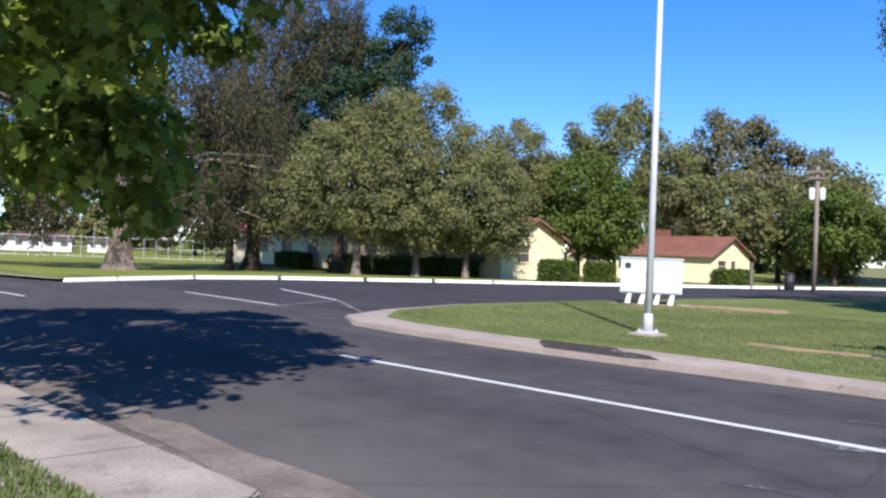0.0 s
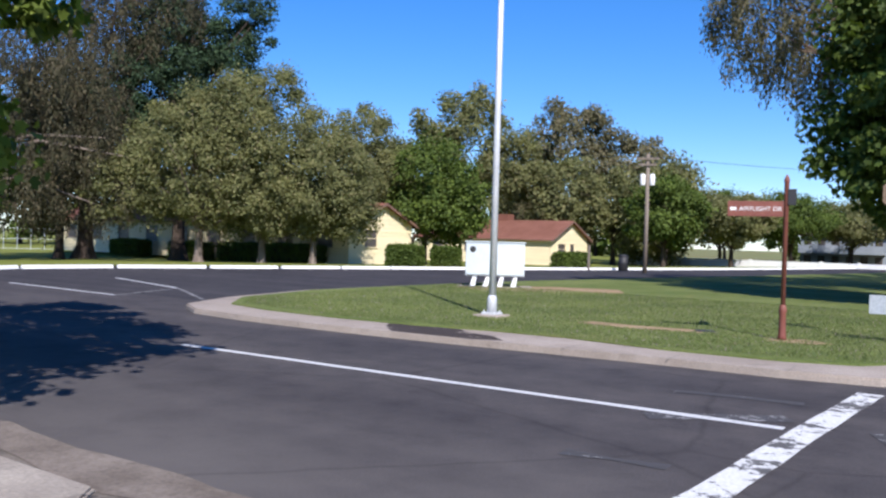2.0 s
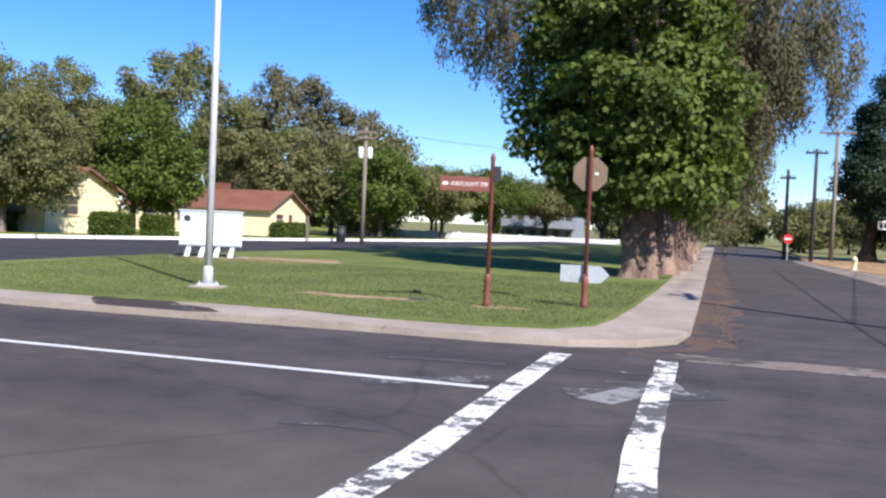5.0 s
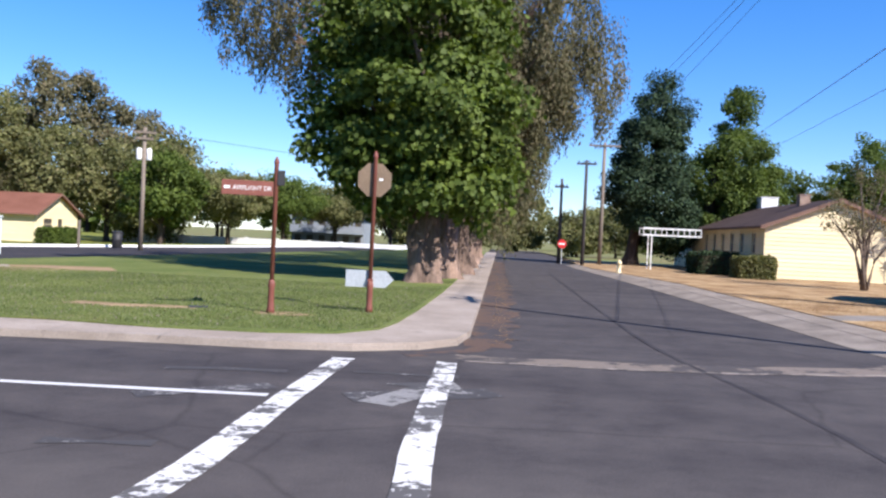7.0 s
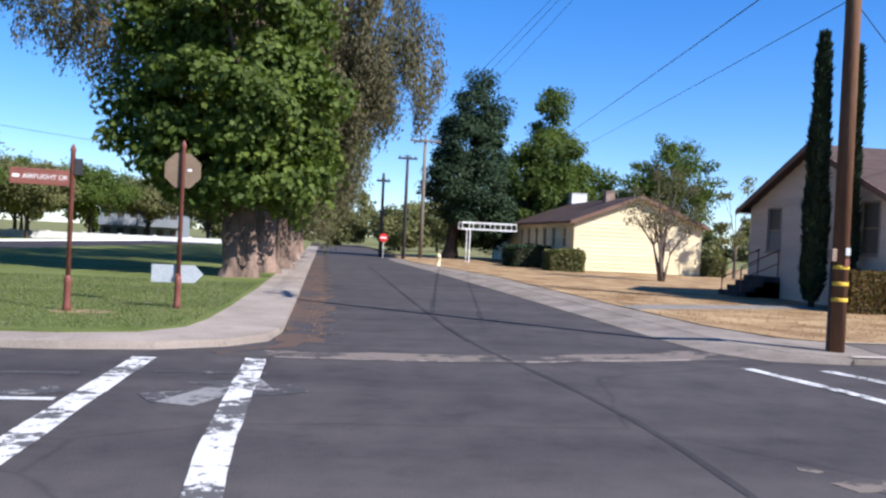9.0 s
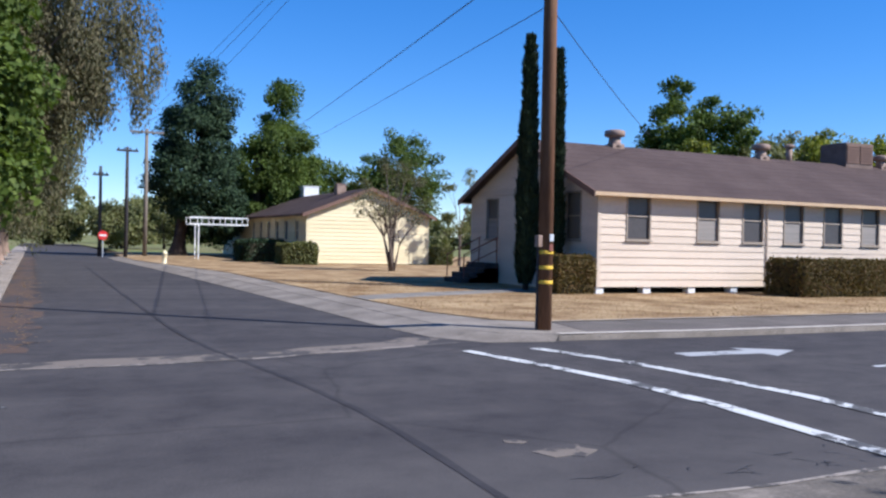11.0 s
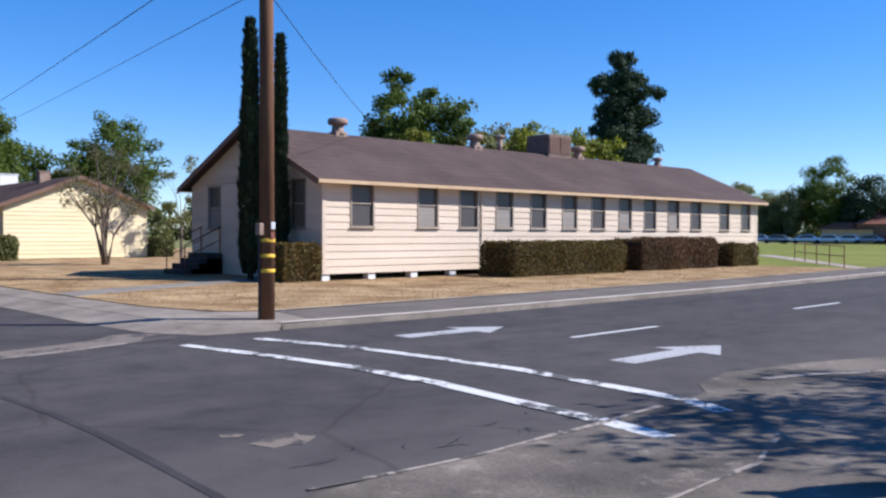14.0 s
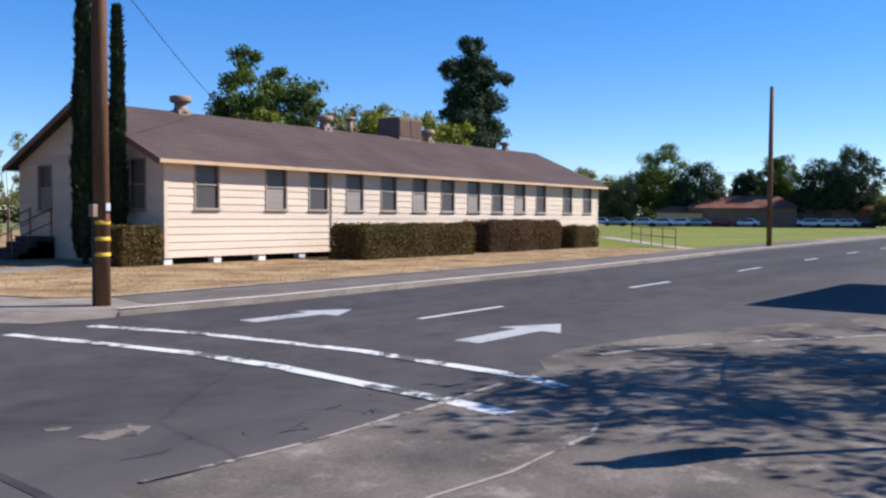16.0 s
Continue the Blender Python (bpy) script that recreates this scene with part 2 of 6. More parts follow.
WOOD_DARK = surface("dark_pole_wood", (0.05, 0.045, 0.045), (0.08, 0.07, 0.068), None, 2.0, 30, 0.85, 0, 0.5, 0.01, 0, 0, (1, 1, 0.12))
YELLOW = plain("yellow_band", (0.80, 0.50, 0.04), 0.5)
STEEL = surface("galvanised_steel", (0.56, 0.57, 0.58), (0.66, 0.67, 0.68), (0.45, 0.45, 0.46), 3.0, 60, 0.42, 0.15, 0.05, 0.001, 0.4)
CABINET_PAINT = surface("pale_cabinet_paint", (0.50, 0.55, 0.56), (0.58, 0.63, 0.63), (0.46, 0.47, 0.46), 1.2, 40, 0.5, 0, 0.05, 0.001, 0.35)
SIGN_BROWN = surface("rust_brown_paint", (0.17, 0.055, 0.04), (0.22, 0.075, 0.052), (0.30, 0.16, 0.10), 3.0, 40, 0.55, 0, 0.1, 0.002, 0.4)
SIGN_BACK = surface("tan_sign_back", (0.17, 0.12, 0.075), (0.21, 0.15, 0.095), None, 3.0, 40, 0.55)
SIGN_GREY = surface("bare_aluminium", (0.40, 0.43, 0.45), (0.48, 0.51, 0.53), None, 3.0, 40, 0.5, 0.3)
FAR_BLUE = surface("faded_blue_paint", (0.22, 0.25, 0.28), (0.28, 0.31, 0.34), (0.16, 0.17, 0.19), 0.5, 20, 0.8)
WHITE = surface("white_paint", (0.72, 0.72, 0.70), (0.80, 0.80, 0.78), (0.6, 0.58, 0.55), 0.8, 30, 0.6, 0, 0.1, 0.002, 0.3)
BLACK = plain("black_rubber", (0.02, 0.02, 0.022), 0.6)
RED = plain("red_sign_paint", (0.60, 0.03, 0.03), 0.45)
VENT_TAN = surface("rusty_vent_metal", (0.26, 0.17, 0.125), (0.36, 0.26, 0.20), (0.17, 0.09, 0.06), 4.0, 30, 0.7, 0.1, 0.15, 0.002, 0.6)
BARK_GREY = surface("grey_bark", (0.13, 0.10, 0.08), (0.24, 0.195, 0.16), (0.07, 0.055, 0.045), 2.0, 12, 0.95, 0, 1.0, 0.05, 0.6, 0, (1, 1, 0.3))
BARK_PINK = surface("pinkish_bark", (0.085, 0.062, 0.05), (0.30, 0.21, 0.16), (0.04, 0.028, 0.023), 1.7, 9, 0.95, 0, 1.0, 0.08, 0.9, 0, (1, 1, 0.3))
BARK_DARK = surface("dark_bark", (0.055, 0.04, 0.033), (0.09, 0.07, 0.055), None, 2.0, 12, 0.95, 0, 1.0, 0.05, 0, 0, (1, 1, 0.3))
LEAF_PLANE = leaf_material("plane_leaves", [(0.0, (0.072, 0.105, 0.014)), (0.45, (0.144, 0.199, 0.029)), (0.8, (0.240, 0.310, 0.048)), (1.0, (0.384, 0.421, 0.108))], 0.36)
LEAF_OLIVE = leaf_material("olive_leaves", [(0.0, (0.106, 0.112, 0.045)), (0.5, (0.148, 0.158, 0.061)), (0.9, (0.204, 0.205, 0.088)), (1.0, (0.260, 0.227, 0.128))], 0.3)
LEAF_GREEN = leaf_material("fresh_green_leaves", [(0.0, (0.051, 0.078, 0.014)), (0.5, (0.080, 0.120, 0.020)), (1.0, (0.125, 0.170, 0.031))], 0.3, 0.5)
LEAF_DARK = leaf_material("dark_needles", [(0.0, (0.013, 0.029, 0.013)), (0.6, (0.029, 0.055, 0.024)), (1.0, (0.055, 0.088, 0.039))], 0.12)
LEAF_CYPRESS = leaf_material("cypress_sprays", [(0.0, (0.010, 0.020, 0.010)), (0.6, (0.020, 0.036, 0.016)), (1.0, (0.036, 0.056, 0.025))], 0.1)
LEAF_BROWN = leaf_material("drying_hanging_leaves", [(0.0, (0.096, 0.094, 0.049)), (0.45, (0.130, 0.123, 0.065)), (0.8, (0.163, 0.143, 0.083)), (1.0, (0.208, 0.174, 0.109))], 0.25)
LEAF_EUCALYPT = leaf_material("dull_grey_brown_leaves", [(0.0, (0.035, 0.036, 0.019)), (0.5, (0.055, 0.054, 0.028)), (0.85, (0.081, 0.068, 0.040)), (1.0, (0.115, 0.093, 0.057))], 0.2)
LEAF_HEDGE = leaf_material("hedge_leaves", [(0.0, (0.093, 0.071, 0.025)), (0.5, (0.125, 0.097, 0.031)), (0.8, (0.165, 0.113, 0.042)), (1.0, (0.187, 0.098, 0.048))], 0.2)
LEAF_HEDGE_BROWN = leaf_material("browned_hedge_leaves", [(0.0, (0.083, 0.053, 0.029)), (0.5, (0.122, 0.070, 0.041)), (1.0, (0.161, 0.085, 0.052))], 0.2)
LEAF_YELLOW = leaf_material("yellow_green_leaves", [(0.0, (0.100, 0.125, 0.019)), (0.6, (0.213, 0.237, 0.031)), (1.0, (0.325, 0.312, 0.062))], 0.35)
BLADE = leaf_material("grass_blades", [(0.0, (0.097, 0.130, 0.035)), (0.6, (0.155, 0.191, 0.064)), (0.93, (0.213, 0.233, 0.123)), (1.0, (0.330, 0.260, 0.296))], 0.3, 0.7)
STRAW = leaf_material("dry_blades", [(0.0, (0.222, 0.130, 0.068)), (0.6, (0.359, 0.239, 0.133)), (0.9, (0.461, 0.336, 0.202)), (1.0, (0.222, 0.193, 0.083))], 0.25, 0.8)
# twigs inside hedges; also the painted shade below the long hut
HEDGE_CORE_FLOOR_SHADE = surface("hedge_twigs_and_floor_shade", (0.035, 0.03, 0.02), (0.05, 0.042, 0.026), None, 3, 20, 0.95)


# ---- mesh helpers ----
def finish(bm, name, material, smooth=False):
    me = bpy.data.meshes.new(name)
    bm.normal_update()
    bm.to_mesh(me)
    bm.free()
    me.materials.append(material)
    if smooth:
        for p in me.polygons:
            p.use_smooth = True
    return me


def thing(name, at, label, category, group="", turn=0.0):
    ob = new(name)
    ob.empty_display_size = 0.2
    ob.matrix_world = pose(*at, 0, 0, turn)
    return tagged(ob, label, category, group)


def part(name, bm, material, parent, label="", smooth=False):
    ob = new(name, finish(bm, name, material, smooth))
    ob.parent = parent
    if label:
        tagged(ob, label)
    return ob


def structure(name, bm, material, label, category, smooth=False):
    return tagged(new(name, finish(bm, name, material, smooth)), label, category, "", "structure")


def box(bm, lo, hi, bevel=0.0):
    vs = [bm.verts.new((x, y, z)) for z in (lo[2], hi[2]) for x, y in ((lo[0], lo[1]), (hi[0], lo[1]), (hi[0], hi[1]), (lo[0], hi[1]))]
    fs = [bm.faces.new([vs[i] for i in f]) for f in ((3, 2, 1, 0), (4, 5, 6, 7), (0, 1, 5, 4), (1, 2, 6, 5), (2, 3, 7, 6), (3, 0, 4, 7))]
    if bevel:
        es = list({e for f in fs for e in f.edges})
        bmesh.ops.bevel(bm, geom=es, offset=bevel, segments=2, affect="EDGES", profile=0.6)


def boxm(lo, hi, bevel=0.0):
    bm = bmesh.new()
    box(bm, lo, hi, bevel)
    return bm


def tube(bm, pts, radii, n=8, caps=True):
    """A tapered round bar through pts."""
    rings = []
    pts = [Vector(p) for p in pts]
    for i, p in enumerate(pts):
        d = (pts[min(i + 1, len(pts) - 1)] - pts[max(i - 1, 0)]).normalized()
        side = d.cross(Vector((0, 0, 1)) if abs(d.z) < 0.95 else Vector((1, 0, 0))).normalized()
        up = side.cross(d)
        rings.append([bm.verts.new(p + (side * math.cos(a) + up * math.sin(a)) * radii[i]) for a in (2 * math.pi * k / n for k in range(n))])
    for a, b in zip(rings, rings[1:]):
        for k in range(n):
            bm.faces.new((a[k], a[(k + 1) % n], b[(k + 1) % n], b[k]))
    if caps:
        bm.faces.new(rings[0][::-1])
        bm.faces.new(rings[-1])


def tubem(pts, radii, n=8):
    bm = bmesh.new()
    tube(bm, pts, radii, n)
    return bm


def slab(pts, top, bottom, edge=0.0):
    """An upright prism over an outline that runs anticlockwise, its top edge rounded by edge."""
    bm = bmesh.new()
    lo = [bm.verts.new((x, y, bottom)) for x, y in pts]
    hi = [bm.verts.new((x, y, top)) for x, y in pts]
    n = len(pts)
    cap = bm.faces.new(hi)
    bm.faces.new(lo[::-1])
    for i in range(n):
        bm.faces.new((lo[i], lo[(i + 1) % n], hi[(i + 1) % n], hi[i]))
    if edge:
        bmesh.ops.bevel(bm, geom=list(cap.edges), offset=edge, segments=2, affect="EDGES")
    bmesh.ops.triangulate(bm, faces=[f for f in bm.faces if len(f.verts) > 4])
    bmesh.ops.recalc_face_normals(bm, faces=bm.faces)
    return bm


def ribbon(pts, width, top, thick=0.004, jag=0.0, rng=None):
    """A thin painted or laid strip along a line on the ground."""
    rng = rng or random.Random(3)
    dense = []
    for a, b in zip(pts, pts[1:]):
        n = max(1, int(math.dist(a, b) / 0.35)) if jag else 1
        dense += [(a[0] + (b[0] - a[0]) * k / n, a[1] + (b[1] - a[1]) * k / n) for k in range(n)]
    dense.append(pts[-1])
    left, right = [], []
    for i, p in enumerate(dense):
        a, b = dense[max(i - 1, 0)], dense[min(i + 1, len(dense) - 1)]
        d = Vector((b[0] - a[0], b[1] - a[1])).normalized()
        w1, w2 = (width / 2 + rng.uniform(-jag, jag) for _ in range(2))
        left.append((p[0] - d.y * w1, p[1] + d.x * w1))
        right.append((p[0] + d.y * w2, p[1] - d.x * w2))
    bm = bmesh.new()
    L, R = ([bm.verts.new((x, y, top)) for x, y in s] for s in (left, right))
    for i in range(len(L) - 1):
        bm.faces.new((R[i], R[i + 1], L[i + 1], L[i]))
    return bm


def lathe(bm, profile, at=(0, 0, 0), n=16):
    rings = [[bm.verts.new((at[0] + r * math.cos(2 * math.pi * k / n), at[1] + r * math.sin(2 * math.pi * k / n), at[2] + z)) for k in range(n)] for r, z in profile]
    for a, b in zip(rings, rings[1:]):
        for k in range(n):
            bm.faces.new((a[k], a[(k + 1) % n], b[(k + 1) % n], b[k]))
    bm.faces.new(rings[0][::-1])
    bm.faces.new(rings[-1])


def lathem(profile, at=(0, 0, 0), n=16):
    bm = bmesh.new()
    lathe(bm, profile, at, n)
    return bm


# ---- foliage ----
LEAF_SHAPES = {
    "oval": ([(0, 0, 0), (0.32, 0.5, 0.10), (0, 1, 0), (-0.32, 0.5, 0.10)], [(0, 1, 2), (0, 2, 3)]),
    "frond": ([(0, 0, 0), (0.2, 0.5, 0.05), (0, 1, -0.08), (-0.2, 0.5, 0.05)], [(0, 1, 2), (0, 2, 3)]),
    "blade": ([(0, 0, 0), (0.13, 0.45, 0.03), (0, 1, -0.08), (-0.13, 0.45, 0.03)], [(0, 1, 2), (0, 2, 3)]),
    "lobed": ([(0, 0, 0), (0.5, 0.18, 0.06), (0.3, 0.42, 0.0), (0.52, 0.72, 0.08), (0.2, 0.7, 0.0), (0, 1.05, -0.05), (-0.2, 0.7, 0.0), (-0.52, 0.72, 0.08), (-0.3, 0.42, 0.0), (-0.5, 0.18, 0.06)],
              [(0, 1, 2), (2, 3, 4), (4, 5, 6), (6, 7, 8), (8, 9, 0), (0, 2, 8), (2, 4, 8), (4, 6, 8)]),
}


def leaves(name, places, axes, normals, sizes, material, parent, shape="oval"):
    """Many small leaves as one mesh: each at a place, along an axis, facing its normal."""
    vs, fs = LEAF_SHAPES[shape]
    axes = axes / (np.linalg.norm(axes, axis=1, keepdims=True) + 1e-9)
    side = np.cross(axes, normals)
    side /= np.linalg.norm(side, axis=1, keepdims=True) + 1e-9
    nor = np.cross(side, axes)
    v = np.array(vs)
    co = places[:, None, :] + sizes[:, None, None] * (v[None, :, 0, None] * side[:, None, :] + v[None, :, 1, None] * axes[:, None, :] + v[None, :, 2, None] * nor[:, None, :])
    n, k = len(places), len(vs)
    tri = (np.array(fs)[None] + (np.arange(n) * k)[:, None, None]).reshape(-1)
    me = bpy.data.meshes.new(name)
    me.vertices.add(n * k)
    me.vertices.foreach_set("co", co.reshape(-1).astype(np.float32))
    me.loops.add(len(tri))
    me.loops.foreach_set("vertex_index", tri.astype(np.int32))
    me.polygons.add(len(tri) // 3)
    me.polygons.foreach_set("loop_start", np.arange(0, len(tri), 3, dtype=np.int32))
    me.update(calc_edges=True)
    me.materials.append(material)
    ob = new(name, me)
    ob.parent = parent
    return ob


def clumps(rng, blobs, n, clump, hollow=0.45, hang=0.0, bias=0.0, per=115):
    """Leaf places and facing in uneven clumps over ellipsoids. Returns places, outward directions and clump centres."""
    vol = np.array([(b[3] * b[4] * b[5]) ** 0.67 for b in blobs])
    share = np.maximum(1, (n * vol / vol.sum()).astype(int))
    P, O, C = [], [], []
    for b, m in zip(blobs, share):
        c, r = np.array(b[:3]), np.array(b[3:6])
        nc = max(5, int(m / per))
        d = rng.normal(size=(nc, 3))
        d[:, 2] += bias
        d /= np.linalg.norm(d, axis=1, keepdims=True)
        rad = hollow + (1 - hollow) * rng.random((nc, 1)) ** 0.55
        rad *= 1 + 0.13 * np.sin(d[:, :1] * 7 + d[:, 1:2] * 5 + d[:, 2:3] * 6 + b[0])
        cc = c + d * rad * r
        pick = rng.integers(0, nc, m)
        s = clump * (0.6 + 0.8 * rng.random((nc, 1)))[pick]
        off = rng.normal(size=(m, 3))
        off /= np.linalg.norm(off, axis=1, keepdims=True)
        off = off * rng.random((m, 1)) ** 0.45 * s * 1.45 * np.array([1, 1, 0.75])
        if hang > 0.3:
            off[:, :2] *= 0.55
            off[:, 2] -= rng.random(m) ** 0.8 * clump * hang * 2.0
        P.append(cc[pick] + off)
        o = 0.55 * d[pick] + 1.0 * off / (s + 1e-6)
        O.append(o / (np.linalg.norm(o, axis=1, keepdims=True) + 1e-9))
        C.append(cc)
    return np.concatenate(P), np.concatenate(O), C


def trunk_mesh(rng, height, r, lean=(0, 0), targets=(), flare=1.5, rugged=0.08, limb=0.35, low=0.55):
    """A tapered, flared, uneven trunk from the origin, with limbs that reach the targets."""
    bm = bmesh.new()
    n, rings = 26, []
    steps = 16
    ph = [rng.uniform(0, 6.28) for _ in range(4)]
    for i in range(steps + 1):
        f = i / steps
        rr = r * (1 + (flare - 1) * max(0, 1 - f * 4) ** 2) * (1 - 0.4 * f)
        ring = []
        for k in range(n):
            a = 2 * math.pi * k / n
            root = 1 + (flare - 1) * 0.9 * max(0, 1 - f * 7) * max(0, math.sin(4 * a + ph[3]))
            q = rr * root * (1 + rugged * math.sin(3 * a + f * 2.5 + ph[0]) + rugged * 0.7 * math.sin(5 * a - f * 3 + ph[1]) + rugged * 0.45 * math.sin(9 * a + 2 * math.sin(f * 9 + ph[2])) + rng.uniform(-0.04, 0.04))
            ring.append(bm.verts.new((lean[0] * f + q * math.cos(a), lean[1] * f + q * math.sin(a), -0.25 + (height + 0.25) * f)))
        rings.append(ring)
    for a, b in zip(rings, rings[1:]):
        for k in range(n):
            bm.faces.new((a[k], a[(k + 1) % n], b[(k + 1) % n], b[k]))
    bm.faces.new(rings[-1])
    for t in targets:
        f = rng.uniform(low, 1.0)
        s = Vector((lean[0] * f, lean[1] * f, height * f))
        e = Vector(t)
        mid = s.lerp(e, 0.5) + Vector((rng.uniform(-0.3, 0.3), rng.uniform(-0.3, 0.3), 0.12 * (e - s).length))
        q = r * limb * rng.uniform(0.6, 1.1)
        tube(bm, [s, s.lerp(mid, 0.5) + Vector((0, 0, 0.05)), mid, mid.lerp(e, 0.55), e], [q, q * 0.8, q * 0.6, q * 0.38, q * 0.12], 6, False)
    return bm


def tree(at, label, blobs, n, leaf, leaf_mat, bark, trunk_r, trunk_h, seed, shape="oval", clump=None, hang=0.0, hollow=0.45, lean=(0, 0), limbs=14, flare=1.5, group="", face_up=0.45, category="tree", name="tree", low=0.55, rugged=0.08, per=130, limb=0.28):
    """blobs in metres from the tree's foot: x, y, z, and three radii."""
    rng = np.random.default_rng(seed)
    prng = random.Random(seed)
    if shape != "lobed":
        n, leaf = int(n * 1.75), leaf * 0.80
    if shape == "blade":
        shape = "frond"
    t = thing(name, at, label, category, group)
    mean = sum((b[3] + b[4] + b[5]) / 3 for b in blobs) / len(blobs)
    P, O, C = clumps(rng, blobs, n, clump or 0.18 * mean, hollow, hang, 0.0, per)
    keep = P[:, 2] > 0.35
    P, O = P[keep], O[keep]
    m = len(P)
    normal = O * 1.0 + rng.normal(size=(m, 3)) * 0.30 + np.array([0, 0, face_up * 0.7])
    axis = rng.normal(size=(m, 3)) + O * 0.4
    axis[:, 2] -= 0.3 + hang * 2.2
    size = leaf * (0.6 + 0.8 * rng.random(m))
    ends = [tuple(c) for cs in C for c in cs]
    prng.shuffle(ends)
    part("trunk", trunk_mesh(prng, trunk_h, trunk_r, lean, ends[:limbs], flare, rugged, limb, low), bark, t, "", True)
    leaves("crown", P, axis, normal, size, leaf_mat, t, shape)
    return t


def hedge(lo, hi, label, mat, n, seed, leaf=0.07, category="hedge", name="hedge"):
    """A clipped hedge: a twiggy core in a skin of small leaves."""
    rng = np.random.default_rng(seed)
    cx, cy = (lo[0] + hi[0]) / 2, (lo[1] + hi[1]) / 2
    t = thing(name, (cx, cy, lo[2]), label, category)
    hx, hy, hz = (hi[0] - lo[0]) / 2, (hi[1] - lo[1]) / 2, hi[2] - lo[2]
    part("core", boxm((-hx + 0.1, -hy + 0.1, -0.02), (hx - 0.1, hy - 0.1, hz - 0.1), 0.06), HEDGE_CORE_FLOOR_SHADE, t)
    areas = np.array([hx * 2 * hz, hx * 2 * hz, hy * 2 * hz, hy * 2 * hz, hx * hy * 4])
    pick = rng.choice(5, n, p=areas / areas.sum())
    u, v = rng.uniform(-1, 1, n), rng.random(n)
    P = np.zeros((n, 3))
    N = np.zeros((n, 3))
    for k, (nx, ny, nz) in enumerate(((0, -1, 0), (0, 1, 0), (-1, 0, 0), (1, 0, 0), (0, 0, 1))):
        s = pick == k
        N[s] = (nx, ny, nz)
        if k < 2:
            P[s] = np.stack([u[s] * hx, np.full(s.sum(), ny * hy), v[s] * hz], 1)
        elif k < 4:
            P[s] = np.stack([np.full(s.sum(), nx * hx), u[s] * hy, v[s] * hz], 1)
        else:
            P[s] = np.stack([u[s] * hx, (v[s] * 2 - 1) * hy, np.full(s.sum(), hz)], 1)
    wob = 0.05 * np.sin(P[:, 0] * 2.3 + seed) + 0.04 * np.sin(P[:, 1] * 3 + P[:, 2] * 4) - 0.03
    # rounded shoulders
    top = np.clip((P[:, 2] - hz + 0.25) / 0.25, 0, 1)
    P[:, 0] -= np.sign(P[:, 0]) * (np.abs(P[:, 0]) > hx - 0.05) * top ** 2 * 0.12
    P[:, 1] -= np.sign(P[:, 1]) * (np.abs(P[:, 1]) > hy - 0.05) * top ** 2 * 0.12
    P += N * (wob[:, None] + rng.normal(size=(n, 1)) * 0.035)
    P[:, 2] = np.maximum(P[:, 2], 0.02)
    leaves("foliage", P, rng.normal(size=(n, 3)) + N * 0.4, N + rng.normal(size=(n, 3)) * 0.6, leaf * (0.6 + 0.9 * rng.random(n)), mat, t)
    return t


def inside(x, y, poly):
    hit = np.zeros(len(x), bool)
    for (x1, y1), (x2, y2) in zip(poly, poly[1:] + poly[:1]):
        cross = (y1 > y) != (y2 > y)
        hit ^= cross & (x < (x2 - x1) * (y - y1) / ((y2 - y1) or 1e-9) + x1)
    return hit


def blades(name, poly, z, n, height, mat, label, seed, skip=()):
    """Uncountable grass blades over an outline."""
    rng = np.random.default_rng(seed)
    a = np.array(poly)
    x, y = rng.uniform(a[:, 0].min(), a[:, 0].max(), n * 3), rng.uniform(a[:, 1].min(), a[:, 1].max(), n * 3)
    keep = inside(x, y, poly)
    for s in skip:
        keep &= ~inside(x, y, s)
    x, y = x[keep][:n], y[keep][:n]
    m = len(x)
    P = np.stack([x, y, np.full(m, z)], 1)
    ax = rng.normal(size=(m, 3)) * 0.45
    ax[:, 2] = 1
    ob = leaves(name, P, ax, rng.normal(size=(m, 3)), height * (0.5 + rng.random(m)), mat, None, "blade")
    return tagged(ob, label, "grass", "", "stuff")


# ---- ground, roads, pavements ----
def fall(d):
    """The lawn drops gently behind the far kerb, then lies flat."""
    return 0.1 - 0.026 * min(max(d, 0), 27)


bm = bmesh.new()
xs = [-1500, -600, -250, -120, -70, -50, -36, -26, 0, 60, 200, 600, 1500]
ys = [-1500, -500, -150, -40, 0, 40, 90, 200, 600, 1500]
grid = [[bm.verts.new((x, y, -0.10 - 0.85 * min(max((-24 - x) / 26, 0), 1) - 0.5 * min(max((y - 75) / 60, 0), 1))) for y in ys] for x in xs]
for i in range(len(xs) - 1):
    for j in range(len(ys) - 1):
        bm.faces.new((grid[i][j], grid[i + 1][j], grid[i + 1][j + 1], grid[i][j + 1]))
structure("ground", bm, GROUND, "open dry and grassy ground reaching the horizon", "ground")

